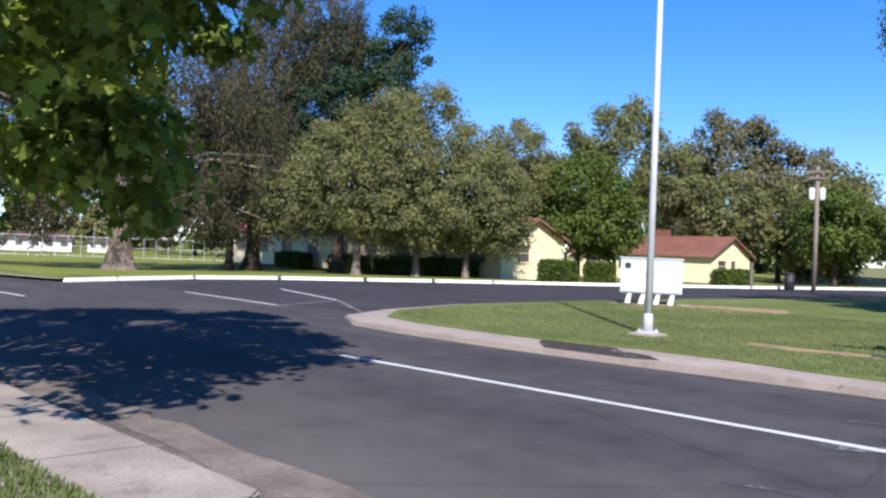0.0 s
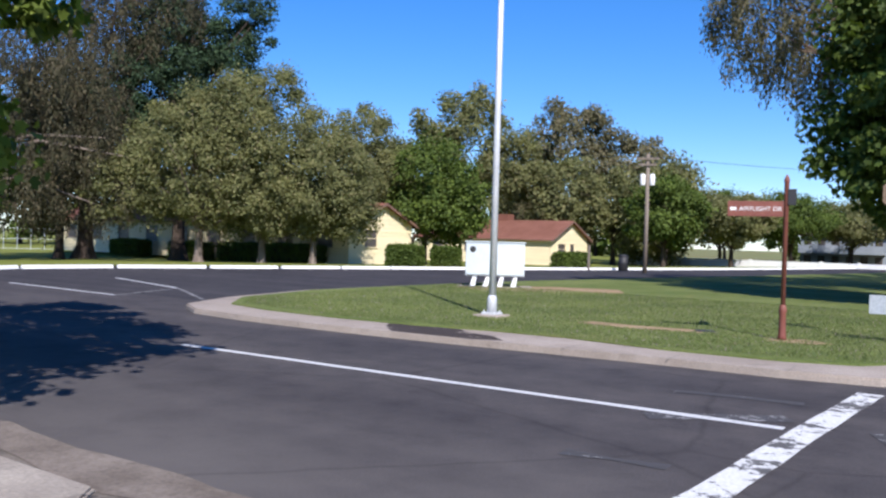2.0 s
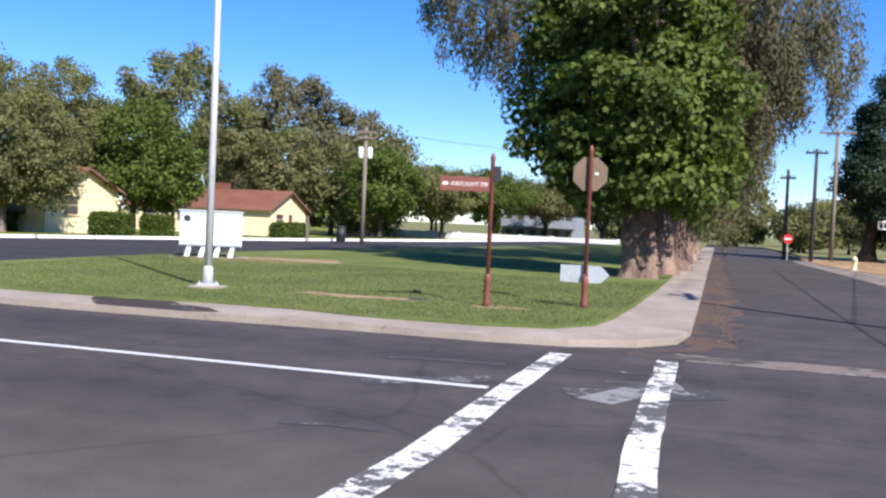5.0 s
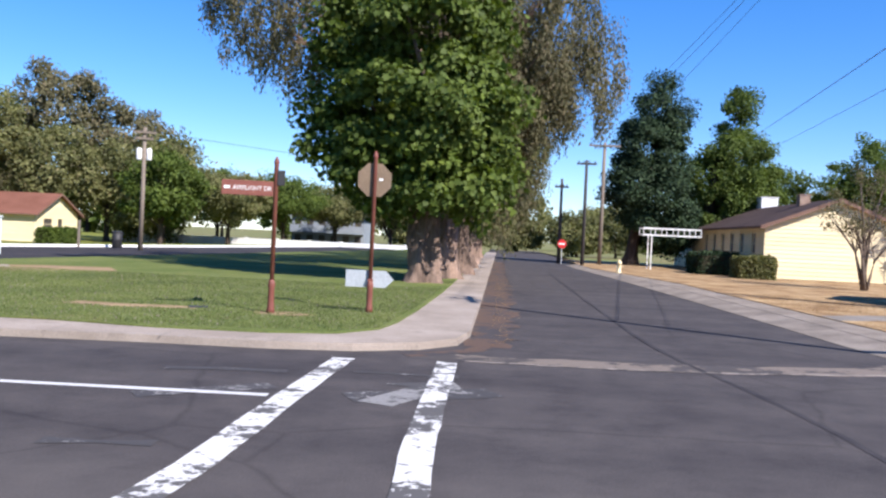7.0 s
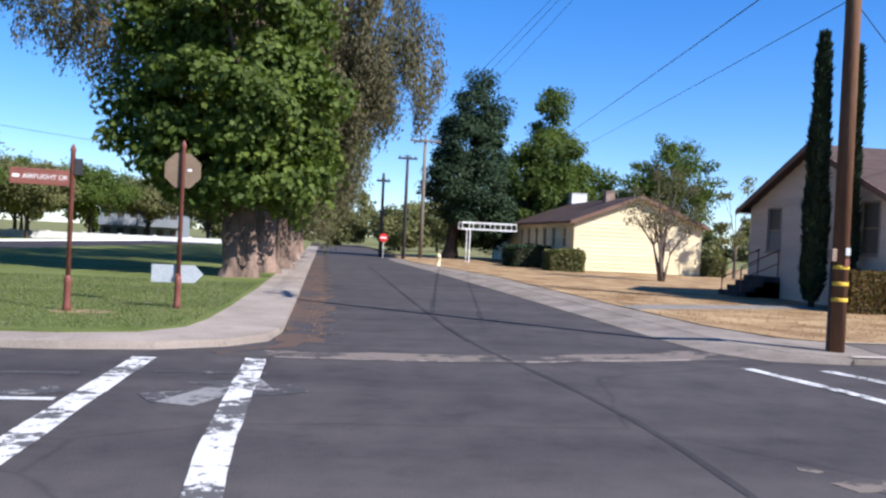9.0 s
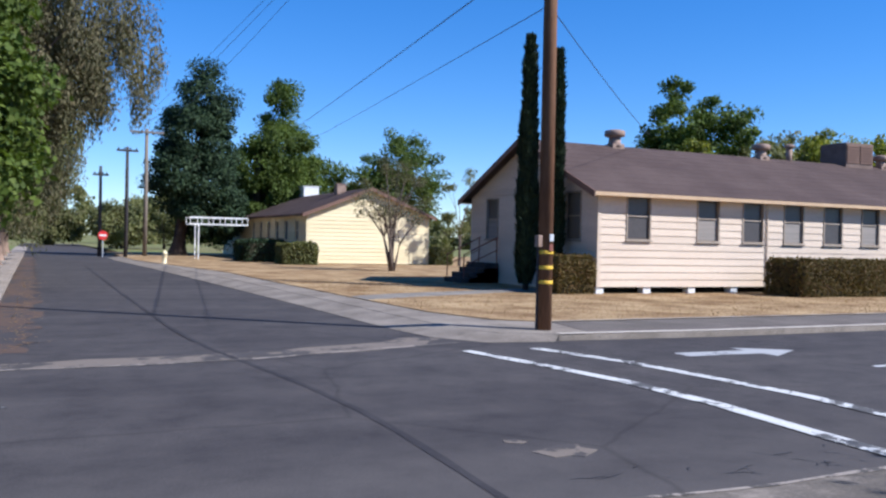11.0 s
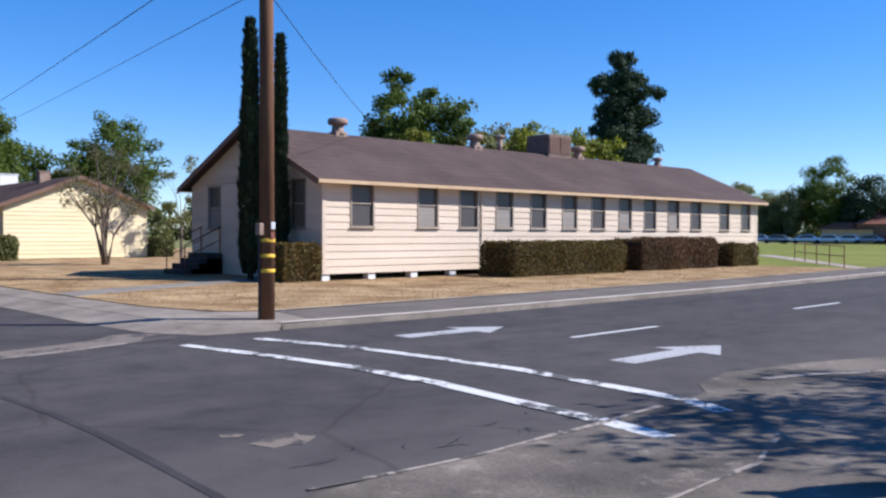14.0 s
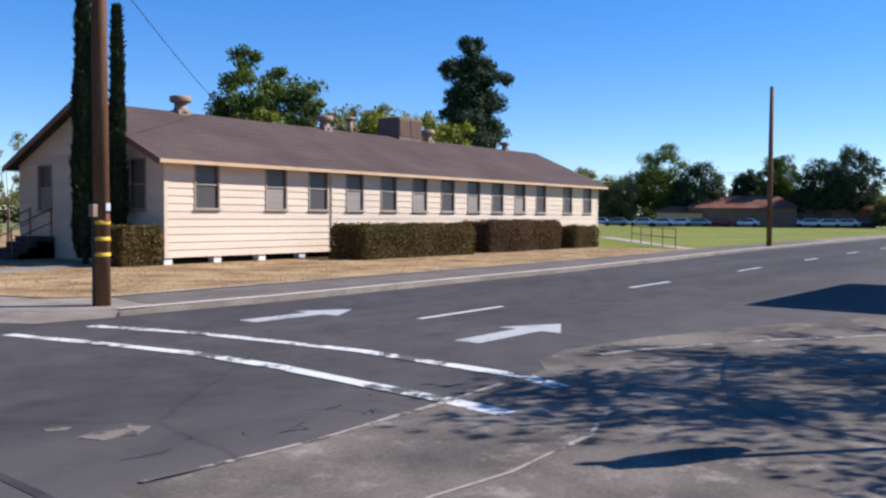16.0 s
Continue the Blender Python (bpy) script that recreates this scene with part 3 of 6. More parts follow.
# the far kerb of the parking lane, from the road round to the lane's far end
FAR_KERB = [(-70, 10.2), (-46, 10.2), (-33.5, 10.3), (-30.2, 11.2), (-31.4, 13.6), (-33.0, 17.5), (-32.8, 21.5), (-31.6, 25.4), (-30.6, 28.8), (-29.6, 32.0), (-28.6, 34.6), (-27.0, 39.3), (-24.6, 47.5), (-21.2, 62.0), (-19.5, 72.0), (-17.0, 90.0)]
ISLAND = [(-15.9, 13.5), (-14.9, 11.6), (-13.8, 10.95), (-12.2, 10.75), (-10.0, 10.72), (-8.3, 10.78), (-6.4, 10.95), (-4.4, 11.15), (-2.8, 11.2), (-1.7, 11.4), (-0.85, 11.9), (-0.36, 12.6), (-0.22, 13.8), (-0.20, 20.5), (-0.20, 36.0), (-0.17, 66.0), (-0.17, 95.0), (-8.0, 95.0), (-9.9, 80.7), (-12.5, 62.4), (-15.4, 40.0), (-16.9, 29.0), (-17.1, 22.0), (-16.9, 17.0)]
ISLAND_LAWN = [(-15.5, 13.6), (-14.2, 12.2), (-12.65, 11.8), (-10.9, 11.72), (-9.0, 11.80), (-7.7, 12.1), (-6.3, 12.2), (-4.6, 11.95), (-3.0, 12.05), (-2.1, 12.4), (-1.6, 13.2), (-1.45, 14.4), (-1.35, 17.0), (-1.25, 23.0), (-1.2, 40.0), (-1.2, 66.0), (-1.2, 94.8), (-7.8, 94.8), (-9.6, 80.7), (-12.2, 62.4), (-15.1, 40.0), (-16.6, 29.0), (-16.8, 22.0), (-16.6, 17.0)]

structure("road", slab([(-75, 3.0), (150, 1.5), (150, 15.5), (45, 14.4), (7.6, 13.2), (-0.8, 13.2), (-18, 13.2), (-75, 11.0)], 0.0, -1.2), ASPHALT, "worn grey asphalt main road with painted lines", "road")
structure("road_side", slab([(-1.2, 12.6), (8.2, 12.6), (8.2, 40), (7.2, 48), (6.0, 60), (6.0, 130), (-1.2, 130)], -0.004, -1.2), ASPHALT, "worn asphalt side street between pavements", "road")
structure("road_lane", slab([(-36, 9.5), (-12, 9.5), (-12, 40), (-6, 95), (-15, 100), (-23, 62), (-28, 39), (-34, 25)], -0.008, -1.4), ASPHALT_NEW, "dark asphalt parking lane behind the lawn", "road")

# lawn that falls away behind the far kerb
bm = bmesh.new()
offs = [0.0, 0.15, 4, 9, 15, 21, 27, 45, 80, 160, 400]
rows = []
for k, (x, y) in enumerate(FAR_KERB):
    f = k / (len(FAR_KERB) - 1)
    dx, dy = -1.0 + 0.55 * (f - 0.3), 0.55 + 0.4 * (f - 0.3)
    rows.append([bm.verts.new((x + dx * d, y + dy * d, fall(d))) for d in offs])
for a, b in zip(rows, rows[1:]):
    for i in range(len(offs) - 1):
        bm.faces.new((a[i], b[i], b[i + 1], a[i + 1]))
structure("lawn_far", bm, LAWN_FAR, "wide mown lawn falling gently behind the kerb", "lawn", True)

# far kerb: a run of low white-painted concrete stops with gaps
def kerb_stop(a, b, w=0.22, h=0.14):
    v = Vector((b[0] - a[0], b[1] - a[1], 0))
    n = v.length
    bm = bmesh.new()
    prof = [(-w / 2, 0), (w / 2, 0), (w / 2 - 0.04, h * 0.75), (w / 2 - 0.08, h), (-w / 2 + 0.08, h), (-w / 2 + 0.04, h * 0.75)]
    A, B = ([bm.verts.new((x, y, z)) for y, z in prof] for x in (0, n))
    for i in range(6):
        bm.faces.new((A[i], A[(i + 1) % 6], B[(i + 1) % 6], B[i]))
    bm.faces.new(A)
    bm.faces.new(B[::-1])
    bmesh.ops.recalc_face_normals(bm, faces=bm.faces)
    ob = new("wheel_stop", finish(bm, "wheel_stop", KERB_WHITE))
    ob.matrix_world = pose(a[0], a[1], -0.01, 0, 0, math.degrees(math.atan2(v.y, v.x)))
    return tagged(ob, "low concrete wheel stop painted white", "wheel stop", "wheel stops along the lane")


stop_line = FAR_KERB[3:]
for (a, b) in zip(stop_line, stop_line[1:]):
    n = max(1, round(math.dist(a, b) / 3.4))
    for k in range(n):
        g = 0.22 / max(math.dist(a, b) / n, 0.3) if b[1] < 34 else 0.02
        p, q = (k + g / 2) / n, (k + 1 - g / 2) / n
        inx = 0.25
        kerb_stop((a[0] + (b[0] - a[0]) * p + inx, a[1] + (b[1] - a[1]) * p), (a[0] + (b[0] - a[0]) * q + inx, a[1] + (b[1] - a[1]) * q))
structure("kerb_far", ribbon(FAR_KERB[:4], 0.35, 0.104), CONCRETE, "pale concrete kerb beside the lawn", "kerb")

# island: kerb and pavement ring, lawn on it
structure("pavement_island", slab(ISLAND, 0.10, -0.3, 0.03), CONCRETE, "pale concrete kerb and pavement round the lawn", "pavement")
structure("lawn_island", slab(ISLAND_LAWN, 0.125, 0.02, 0.02), LAWN, "bright mown lawn inside the pavement", "lawn")

# east corner: kerb, grey walk, dry grass
structure("pavement_east", slab([(6.65, 30.0), (6.85, 21.0), (6.95, 16.0), (7.0, 14.2), (7.1, 13.1), (7.4, 12.5), (8.25, 12.0), (11.5, 11.85), (16.6, 11.95), (23.0, 12.05), (32.0, 12.6), (41.0, 13.2), (60.0, 13.6), (140.0, 14.0), (140, 40), (60, 60), (5.45, 60), (5.5, 54.0), (6.1, 42.0)], 0.10, -0.3, 0.03), PAVE_EAST, "worn pale concrete kerb and corner pavement", "pavement")
structure("pavement_walk", slab([(9.0, 12.22), (11.5, 12.08), (16.6, 12.18), (23.0, 12.28), (32.0, 12.83), (41.0, 13.43), (60.0, 13.85), (60, 15.6), (41, 15.2), (28, 14.2), (13.5, 14.0), (9.3, 13.9)], 0.106, 0.0), WALK_GREY, "grey pavement strip behind the kerb", "pavement")
DRY_AREA = [(9.2, 14.0), (13.5, 14.05), (28, 14.25), (38.5, 14.9), (38.5, 20), (43, 24), (43, 75), (5.6, 75), (5.6, 52.0), (6.6, 44.0), (7.6, 36.0), (7.75, 21.0), (7.9, 16.4), (8.4, 14.6)]
structure("lawn_dry", slab(DRY_AREA, 0.118, 0.0), DRY, "sun-dried straw-coloured grass round the huts", "lawn")
structure("path_dry", slab([(7.8, 19.8), (9.3, 20.6), (15.6, 23.4), (15.6, 24.4), (9.2, 21.9), (7.8, 21.05)], 0.124, 0.05), CONCRETE_DIRTY, "narrow concrete path across dry grass", "path")
structure("lawn_east", slab([(38.5, 14.95), (41, 15.3), (60, 15.7), (140, 16.1), (140, 60), (60, 75), (43, 75), (43, 24), (38.5, 20)], 0.113, 0.0), LAWN_FAR, "green sports lawn beside the road", "lawn")
structure("path_ramp", slab([(38.2, 15.0), (39.7, 15.05), (58.2, 28.4), (57.2, 29.4)], 0.130, 0.0), CONCRETE, "pale concrete ramp path up to the hut", "path")

bm = bmesh.new()
foot = [(4.75, 60.0), (4.85, 54.0), (5.45, 42.0), (5.85, 30.0), (6.1, 21.0), (6.2, 16.0), (6.25, 14.2), (6.4, 12.95), (6.95, 12.05), (8.1, 11.88)]
edge = [(5.5, 60.0), (5.6, 54.0), (6.2, 42.0), (6.75, 30.0), (6.95, 21.0), (7.05, 16.0), (7.1, 14.2), (7.2, 13.15), (7.5, 12.6), (8.3, 12.08)]
low = [bm.verts.new((x, y, 0.004)) for x, y in foot]
high = [bm.verts.new((x, y, 0.107)) for x, y in edge]
for k in range(len(edge) - 1):
    bm.faces.new((low[k], high[k], high[k + 1], low[k + 1]))
bmesh.ops.recalc_face_normals(bm, faces=bm.faces)
for f in bm.faces:
    if f.normal.z < 0:
        f.normal_flip()
structure("pavement_ramp", bm, PAVE_EAST, "sloping concrete kerb ramp at the corner", "pavement", True)

# near side, where the camera stands: gutter, apron, pavement, grass
structure("pavement_near", slab([(-60, -40), (13.4, -40), (13.4, 1.0), (13.2, 2.3), (12.3, 3.2), (10.9, 4.1), (8.9, 4.55), (6.4, 4.32), (4.0, 4.34), (0.0, 4.2), (-3.0, 3.55), (-4.3, 3.42), (-60, 3.55)], 0.008, -0.5), NEAR_APRON, "worn dirty concrete apron and pavement at the corner", "pavement")
structure("gutter_near", slab([(8.2, 4.40), (8.9, 4.42), (10.9, 3.95), (12.2, 3.05), (13.1, 2.15), (13.3, 1.0), (13.3, -20), (24, -20), (20, 1.6), (16, 2.8), (13.2, 4.0), (11.0, 4.75), (9.6, 5.0), (8.7, 4.8)], 0.004, -0.4), NEAR_APRON, "dusty concrete gutter along the road edge", "gutter")
structure("pavement_left", slab([(-60, -1.5), (-4.6, -1.5), (-4.2, 2.6), (-4.6, 3.05), (-60, 3.1)], 0.05, 0.0, 0.02), PAVE_OLD, "pale concrete pavement beside the road", "pavement")
structure("lawn_near", slab([(-60, -30), (-3.2, -30), (-3.6, 2.0), (-4.2, 2.08), (-60, 2.12)], 0.085, 0.0, 0.02), LAWN, "green grass verge beside the pavement", "lawn")
structure("soil_strip", ribbon([(-14, 3.33), (-7.6, 3.42), (-6.4, 3.40), (-4.9, 3.38), (-3.4, 3.3)], 0.42, 0.013, 0, 0.09), SILT, "brown soil washed into the gutter", "soil")
structure("soil_east", ribbon([(0.02, 12.6), (0.12, 15.0), (0.16, 19.0), (0.14, 24.0), (0.16, 34.0), (0.1, 60.0)], 0.75, 0.002, 0, 0.18), LITTER, "reddish brown leaf litter along the kerb", "soil")
structure("gutter_cross", ribbon([(-0.9, 11.35), (0.6, 11.32), (1.6, 11.35), (3.4, 11.62), (4.8, 12.0), (5.7, 12.4), (6.3, 12.9)], 0.62, 0.0022, 0, 0.10), GUTTER_DUST, "worn dusty gutter across the side street", "gutter")
structure("gutter_line", ribbon([(-0.2, 11.06), (1.57, 11.04), (2.6, 11.14), (3.44, 11.31), (4.4, 11.58), (5.2, 11.80), (5.9, 12.04), (6.5, 12.2)], 0.075, 0.005, 0, 0.04), LIP, "pale worn concrete lip of the gutter", "gutter")
structure("gutter_lip", ribbon([(9.5, 4.50), (10.0, 4.34), (11.0, 3.86), (12.14, 3.17), (13.34, 2.3), (13.6, 0.8)], 0.13, 0.0135, 0, 0.03), LIP, "pale worn concrete lip beside the road", "gutter")
structure("soil_corner", ribbon([(-1.0, 11.35), (-0.4, 11.75), (0.02, 12.6), (0.1, 13.6)], 0.34, 0.0035, 0, 0.10), LITTER, "brown dirt gathered at the corner kerb", "soil")

structure("kerb_top", ribbon([(8.3, 12.12), (11.5, 11.98), (16.6, 12.08), (23.0, 12.18), (32.0, 12.73), (41.0, 13.33), (60.0, 13.74)], 0.22, 0.1095, 0, 0.012), KERB_PALE, "pale worn top of the concrete kerb", "kerb")
structure("pavement_edge", ribbon([(9.3, 13.95), (13.5, 14.03), (28.0, 14.23), (38.2, 14.86)], 0.14, 0.1215, 0, 0.02), PAVE_OLD, "pale edging between pavement and dry grass", "pavement")

# paving joints across the pavements
for k, (a, b) in enumerate([((-4.55, 0.9), (-4.5, 3.0)), ((-6.1, 2.15), (-6.1, 3.08)), ((-7.7, 2.15), (-7.7, 3.08)), ((-9.3, 2.15), (-9.3, 3.08))]):
    structure("joint", ribbon([a, b], 0.014, 0.0535), CONCRETE_DIRTY, "dark joint between paving slabs", "joint")
for y in (15.5, 17.4, 19.3, 21.2, 23.1, 25.0, 27.0, 29.0, 32.0, 35.0):
    structure("joint", ribbon([(-1.25, y), (-0.24, y)], 0.014, 0.1035), CONCRETE_DIRTY, "dark joint between paving slabs", "joint")
for x in (-13.2, -11.7, -10.2, -8.7, -7.2, -5.7, -4.2, -2.7):
    structure("joint", ribbon([(x, 10.8 + max(0, x + 8) * 0.08), (x - 0.05, 11.75)], 0.014, 0.1035), CONCRETE_DIRTY, "dark joint between paving slabs", "joint")
for x in (10.6, 12.4, 14.2, 16.0, 17.8, 19.6, 21.4, 23.2, 25.0):
    structure("joint", ribbon([(x, 12.25), (x + 0.05, 13.95)], 0.014, 0.1095), CONCRETE_DIRTY, "dark joint between paving slabs", "joint")

# ---- paint on the road ----
def marking(pts, width, label, mat=PAINT, top=0.005, jag=0.0, seed=1):
    ob = structure("road_marking", ribbon(pts, width, top, 0.004, jag, random.Random(seed)), mat, label, "road marking")
    return ob


marking([(-10.0, 7.80), (-6.0, 7.93), (-1.93, 8.07)], 0.13, "long white line along the main road", PAINT_LINE, 0.005, 0.006)
marking([(-1.86, 3.9), (-1.74, 5.55), (-1.73, 8.1), (-1.68, 10.7)], 0.27, "worn white crossing line with flaking paint", PAINT, 0.009, 0.008, 2)
marking([(-0.25, 4.2), (-0.35, 6.5), (-0.38, 8.6), (-0.40, 10.85)], 0.25, "worn white crossing line with flaking paint", PAINT, 0.009, 0.008, 3)
marking([(6.15, 11.2), (6.45, 9.7), (6.70, 8.2), (6.72, 6.7), (6.60, 5.5), (6.52, 4.45), (6.40, 3.7)], 0.20, "worn curved white crossing line", PAINT, 0.0095, 0.010, 4)
marking([(7.30, 11.2), (7.75, 9.6), (7.93, 8.0), (8.02, 6.75), (7.92, 5.5), (7.86, 4.45), (7.62, 3.9)], 0.20, "worn curved white crossing line", PAINT, 0.0095, 0.010, 5)
for a, b in (((10.9, 8.23), (13.25, 8.27)), ((18.4, 8.31), (20.75, 8.36)), ((26.1, 8.50), (28.4, 8.56)), ((34.2, 8.78), (36.2, 8.84)), ((42.0, 9.02), (44.3, 9.08)), ((50.0, 9.2), (52.3, 9.25))):
    marking([a, b], 0.11, "short white lane dash", PAINT_LINE)
for pts in ([(-25.0, 7.69), (-23.2, 7.74)], [(-24.4, 12.8), (-18.8, 12.5)], [(-20.2, 15.4), (-15.8, 12.95)], [(-18.8, 12.55), (-20.2, 15.35)], [(-25.6, 17.0), (-20.3, 15.45)]):
    marking(pts, 0.12, "faint white parking line", PAINT_OLD if pts[0][0] > -24 else PAINT_LINE, 0.004)


def arrow(at, turn, length, mat, label):
    bm = bmesh.new()
    L = length
    for pts in ([(0, -0.19), (L * 0.62, -0.19), (L * 0.62, 0.19), (0, 0.19)], [(L * 0.62, -0.5), (L, 0.0), (L * 0.62, 0.5)]):
        bm.faces.new([bm.verts.new((x, y, 0)) for x, y in pts])
    ob = tagged(new("road_marking", finish(bm, "road_marking", mat)), label, "road marking", "", "structure")
    ob.matrix_world = pose(at[0], at[1], 0.0055, 0, 0, turn)


for n, (a, b, w) in enumerate((((-3.1, 7.75), (-2.0, 8.55), 0.3), ((-3.4, 9.3), (-2.1, 9.5), 0.16), ((-3.0, 5.95), (-2.2, 6.05), 0.14), ((-1.2, 8.2), (0.2, 8.9), 0.5), ((-1.4, 9.7), (-0.2, 9.75), 0.15))):
    marking([a, b], w, "ghost of an old worn-off road marking", PAINT_GHOST, 0.0045, 0.04, n)
arrow((9.4, 6.26), 0, 2.35, PAINT_ARROW, "white turn arrow painted on asphalt")
arrow((9.05, 9.98), -1, 2.2, PAINT_ARROW, "white turn arrow painted on asphalt")
arrow((-0.9, 7.95), 66, 1.6, PAINT_OLD, "faded old arrow beneath the crossing")

# tar seams, patches and old repairs
structure("tar_seam", ribbon([(3.05, 3.6), (3.13, 4.7), (3.20, 5.7), (3.24, 6.7), (3.23, 7.7), (3.17, 8.7), (3.06, 9.8), (2.92, 10.9), (2.76, 12.2), (2.66, 13.6), (2.61, 15.6), (2.6, 24), (2.7, 45)], 0.075, 0.0035, 0, 0.01), ASPHALT_NEW, "dark tar seam along the side street", "tar seam")
structure("tar_seam", ribbon([(10.42, 3.34), (9.9, 3.2), (9.3, 3.02), (8.5, 2.7), (8.04, 2.47), (7.65, 2.11), (7.4, 1.6), (7.3, 1.15), (7.2, -0.5)], 0.05, 0.0125, 0, 0.008), TAR, "thin dark crack curving over concrete", "tar seam")
structure("tar_seam", ribbon([(8.0, 2.45), (9.2, 1.9), (10.8, 1.0)], 0.035, 0.0125, 0, 0.01), TAR, "thin dark crack over concrete", "tar seam")
structure("joint", ribbon([(3.6, 4.42), (4.5, 4.31), (5.4, 4.32), (6.4, 4.33), (7.4, 4.42)], 0.055, 0.0125, 0, 0.022), LIP, "pale broken joint between apron and road", "joint")
structure("joint", ribbon([(3.6, 2.98), (4.45, 2.91), (5.1, 2.84), (6.2, 2.86), (7.2, 3.2)], 0.038, 0.0125, 0, 0.016), LIP, "pale joint across the concrete apron", "joint")
structure("road_patch", slab([(3.92, 5.66), (4.0, 5.46), (4.14, 5.47), (4.22, 5.40), (4.44, 5.55), (4.36, 5.66), (4.40, 5.76), (4.22, 5.79), (4.1, 5.73)], 0.004, -0.01), GUTTER_DUST, "small pale repair patch in the asphalt", "road patch")
structure("road_patch", slab([(3.88, 6.0), (3.98, 5.93), (4.06, 5.97), (4.0, 6.08), (3.9, 6.08)], 0.004, -0.01), GUTTER_DUST, "chip of pale repair mortar in the asphalt", "road patch")
crng = random.Random(77)
bm = bmesh.new()
for k in range(18):
    x, y, d = crng.uniform(3.7, 6.3), crng.uniform(4.42, 5.1), crng.uniform(-0.5, 0.5) + (1.57 if crng.random() < 0.3 else 0)
    n, L, w = 4, crng.uniform(0.05, 0.16), crng.uniform(0.003, 0.007)
    side = []
    for i in range(n + 1):
        h = 0.0 if i in (0, n) else w
        side.append((bm.verts.new((x, y - h, 0.0035)), bm.verts.new((x, y + h + 0.001, 0.0035))))
        x, y, d = x + math.cos(d) * L * 0.6, y + math.sin(d) * L * 0.6, d + crng.uniform(-0.7, 0.7)
    for p, q in zip(side, side[1:]):
        bm.faces.new((p[0], q[0], q[1], p[1]))
structure("road_cracks", bm, TAR, "short dark cracks breaking up the asphalt edge", "road crack")
structure("road_patch", slab([(-8.7, 10.84), (-8.0, 10.88), (-7.2, 10.93), (-6.8, 11.15), (-7.2, 11.5), (-7.8, 11.66), (-8.1, 11.92), (-8.9, 12.0), (-9.5, 11.75), (-9.3, 11.4), (-9.0, 11.1)], 0.1045, 0.05), WET, "damp muddy patch over the pavement", "mud patch")
structure("soil_patch", slab([(-7.3, 14.5), (-6.2, 14.35), (-5.0, 14.7), (-5.1, 15.1), (-6.3, 14.9), (-7.2, 15.0)], 0.132, 0.05), SOIL, "bare sandy patch in the lawn", "soil")
structure("soil_patch", slab([(-15.6, 22.3), (-14.2, 21.6), (-12.6, 22.8), (-10.9, 24.6), (-11.8, 26.2), (-13.6, 25.6), (-15.2, 24.2)], 0.132, 0.05), SOIL, "bare sandy patch beside the metal cabinet", "soil")
structure("soil_patch", slab([(-3.9, 14.4), (-3.2, 14.35), (-2.9, 14.7), (-3.4, 15.0), (-4.0, 14.85)], 0.132, 0.05), SOIL, "bare patch round the sign post", "soil")

blades("grass_blades", [(-15.4, 13.9), (-14.1, 12.4), (-10.9, 11.85), (-7.7, 12.2), (-4.6, 12.05), (-2.2, 12.5), (-1.6, 13.3), (-1.4, 18), (-1.35, 24), (-9, 24), (-16.4, 24)], 0.12, 110000, 0.04, BLADE, "short mown lawn grass", 5, [[(-7.3, 14.5), (-6.2, 14.35), (-5.0, 14.7), (-5.1, 15.1), (-6.3, 14.9), (-7.2, 15.0)]])
blades("grass_blades", [(-9.5, -0.5), (-3.7, -0.5), (-3.8, 1.95), (-4.3, 2.1), (-9.5, 2.13)], 0.08, 40000, 0.05, BLADE, "short green verge grass", 6)
blades("dry_grass", [(9.2, 14.1), (28, 14.3), (38, 14.9), (38, 20), (16, 21.3), (15.4, 30), (8.0, 30), (7.9, 16.4), (8.4, 14.7)], 0.11, 17000, 0.04, STRAW, "short dry straw-like grass", 7, [[(7.1, 19.4), (9.3, 20.6), (15.6, 23.4), (15.6, 24.4), (9.2, 21.9), (7.1, 20.6)]])

rng = np.random.default_rng(9)
n = 900
spots = np.stack([0.12 + np.abs(rng.normal(size=n // 3)) * 0.25, rng.uniform(12.8, 34, n // 3), np.full(n // 3, 0.012)], 1)
flat = rng.normal(size=(len(spots), 3)) * np.array([1, 1, 0.1])
litter = leaves("leaf_litter", spots, flat, np.tile([0.0, 0.0, 1.0], (len(spots), 1)), 0.03 + 0.03 * rng.random(len(spots)), STRAW, None)
tagged(litter, "scattered dry fallen leaves along the kerb", "leaf litter", "", "stuff")


# ---- wooden huts ----
def lap_board(segments, z0, z1, proud=0.03):
    """One row of lap siding along x, facing -y, in the segments left by openings. Each segment: x0, x1 at the foot and at the head."""
    bm = bmesh.new()
    for a0, a1, b0, b1 in segments:
        foot = [(a0, -proud, z0), (a1, -proud, z0), (a1, 0.0, z0), (a0, 0.0, z0)]
        head = [(b0, -0.008, z1), (b1, -0.008, z1), (b1, 0.0, z1), (b0, 0.0, z1)]
        v = [bm.verts.new(p) for p in foot + head]
        for f in ((0, 1, 5, 4), (3, 2, 1, 0), (1, 2, 6, 5), (0, 4, 7, 3), (4, 5, 6, 7)):
            bm.faces.new([v[i] for i in f])
    return bm


def cut(x0, x1, holes):
    out, x = [], x0
    for a, b in sorted(holes):
        if a > x:
            out.append((x, min(a, x1)))
        x = max(x, b)
    if x < x1:
        out.append((x, x1))
    return out


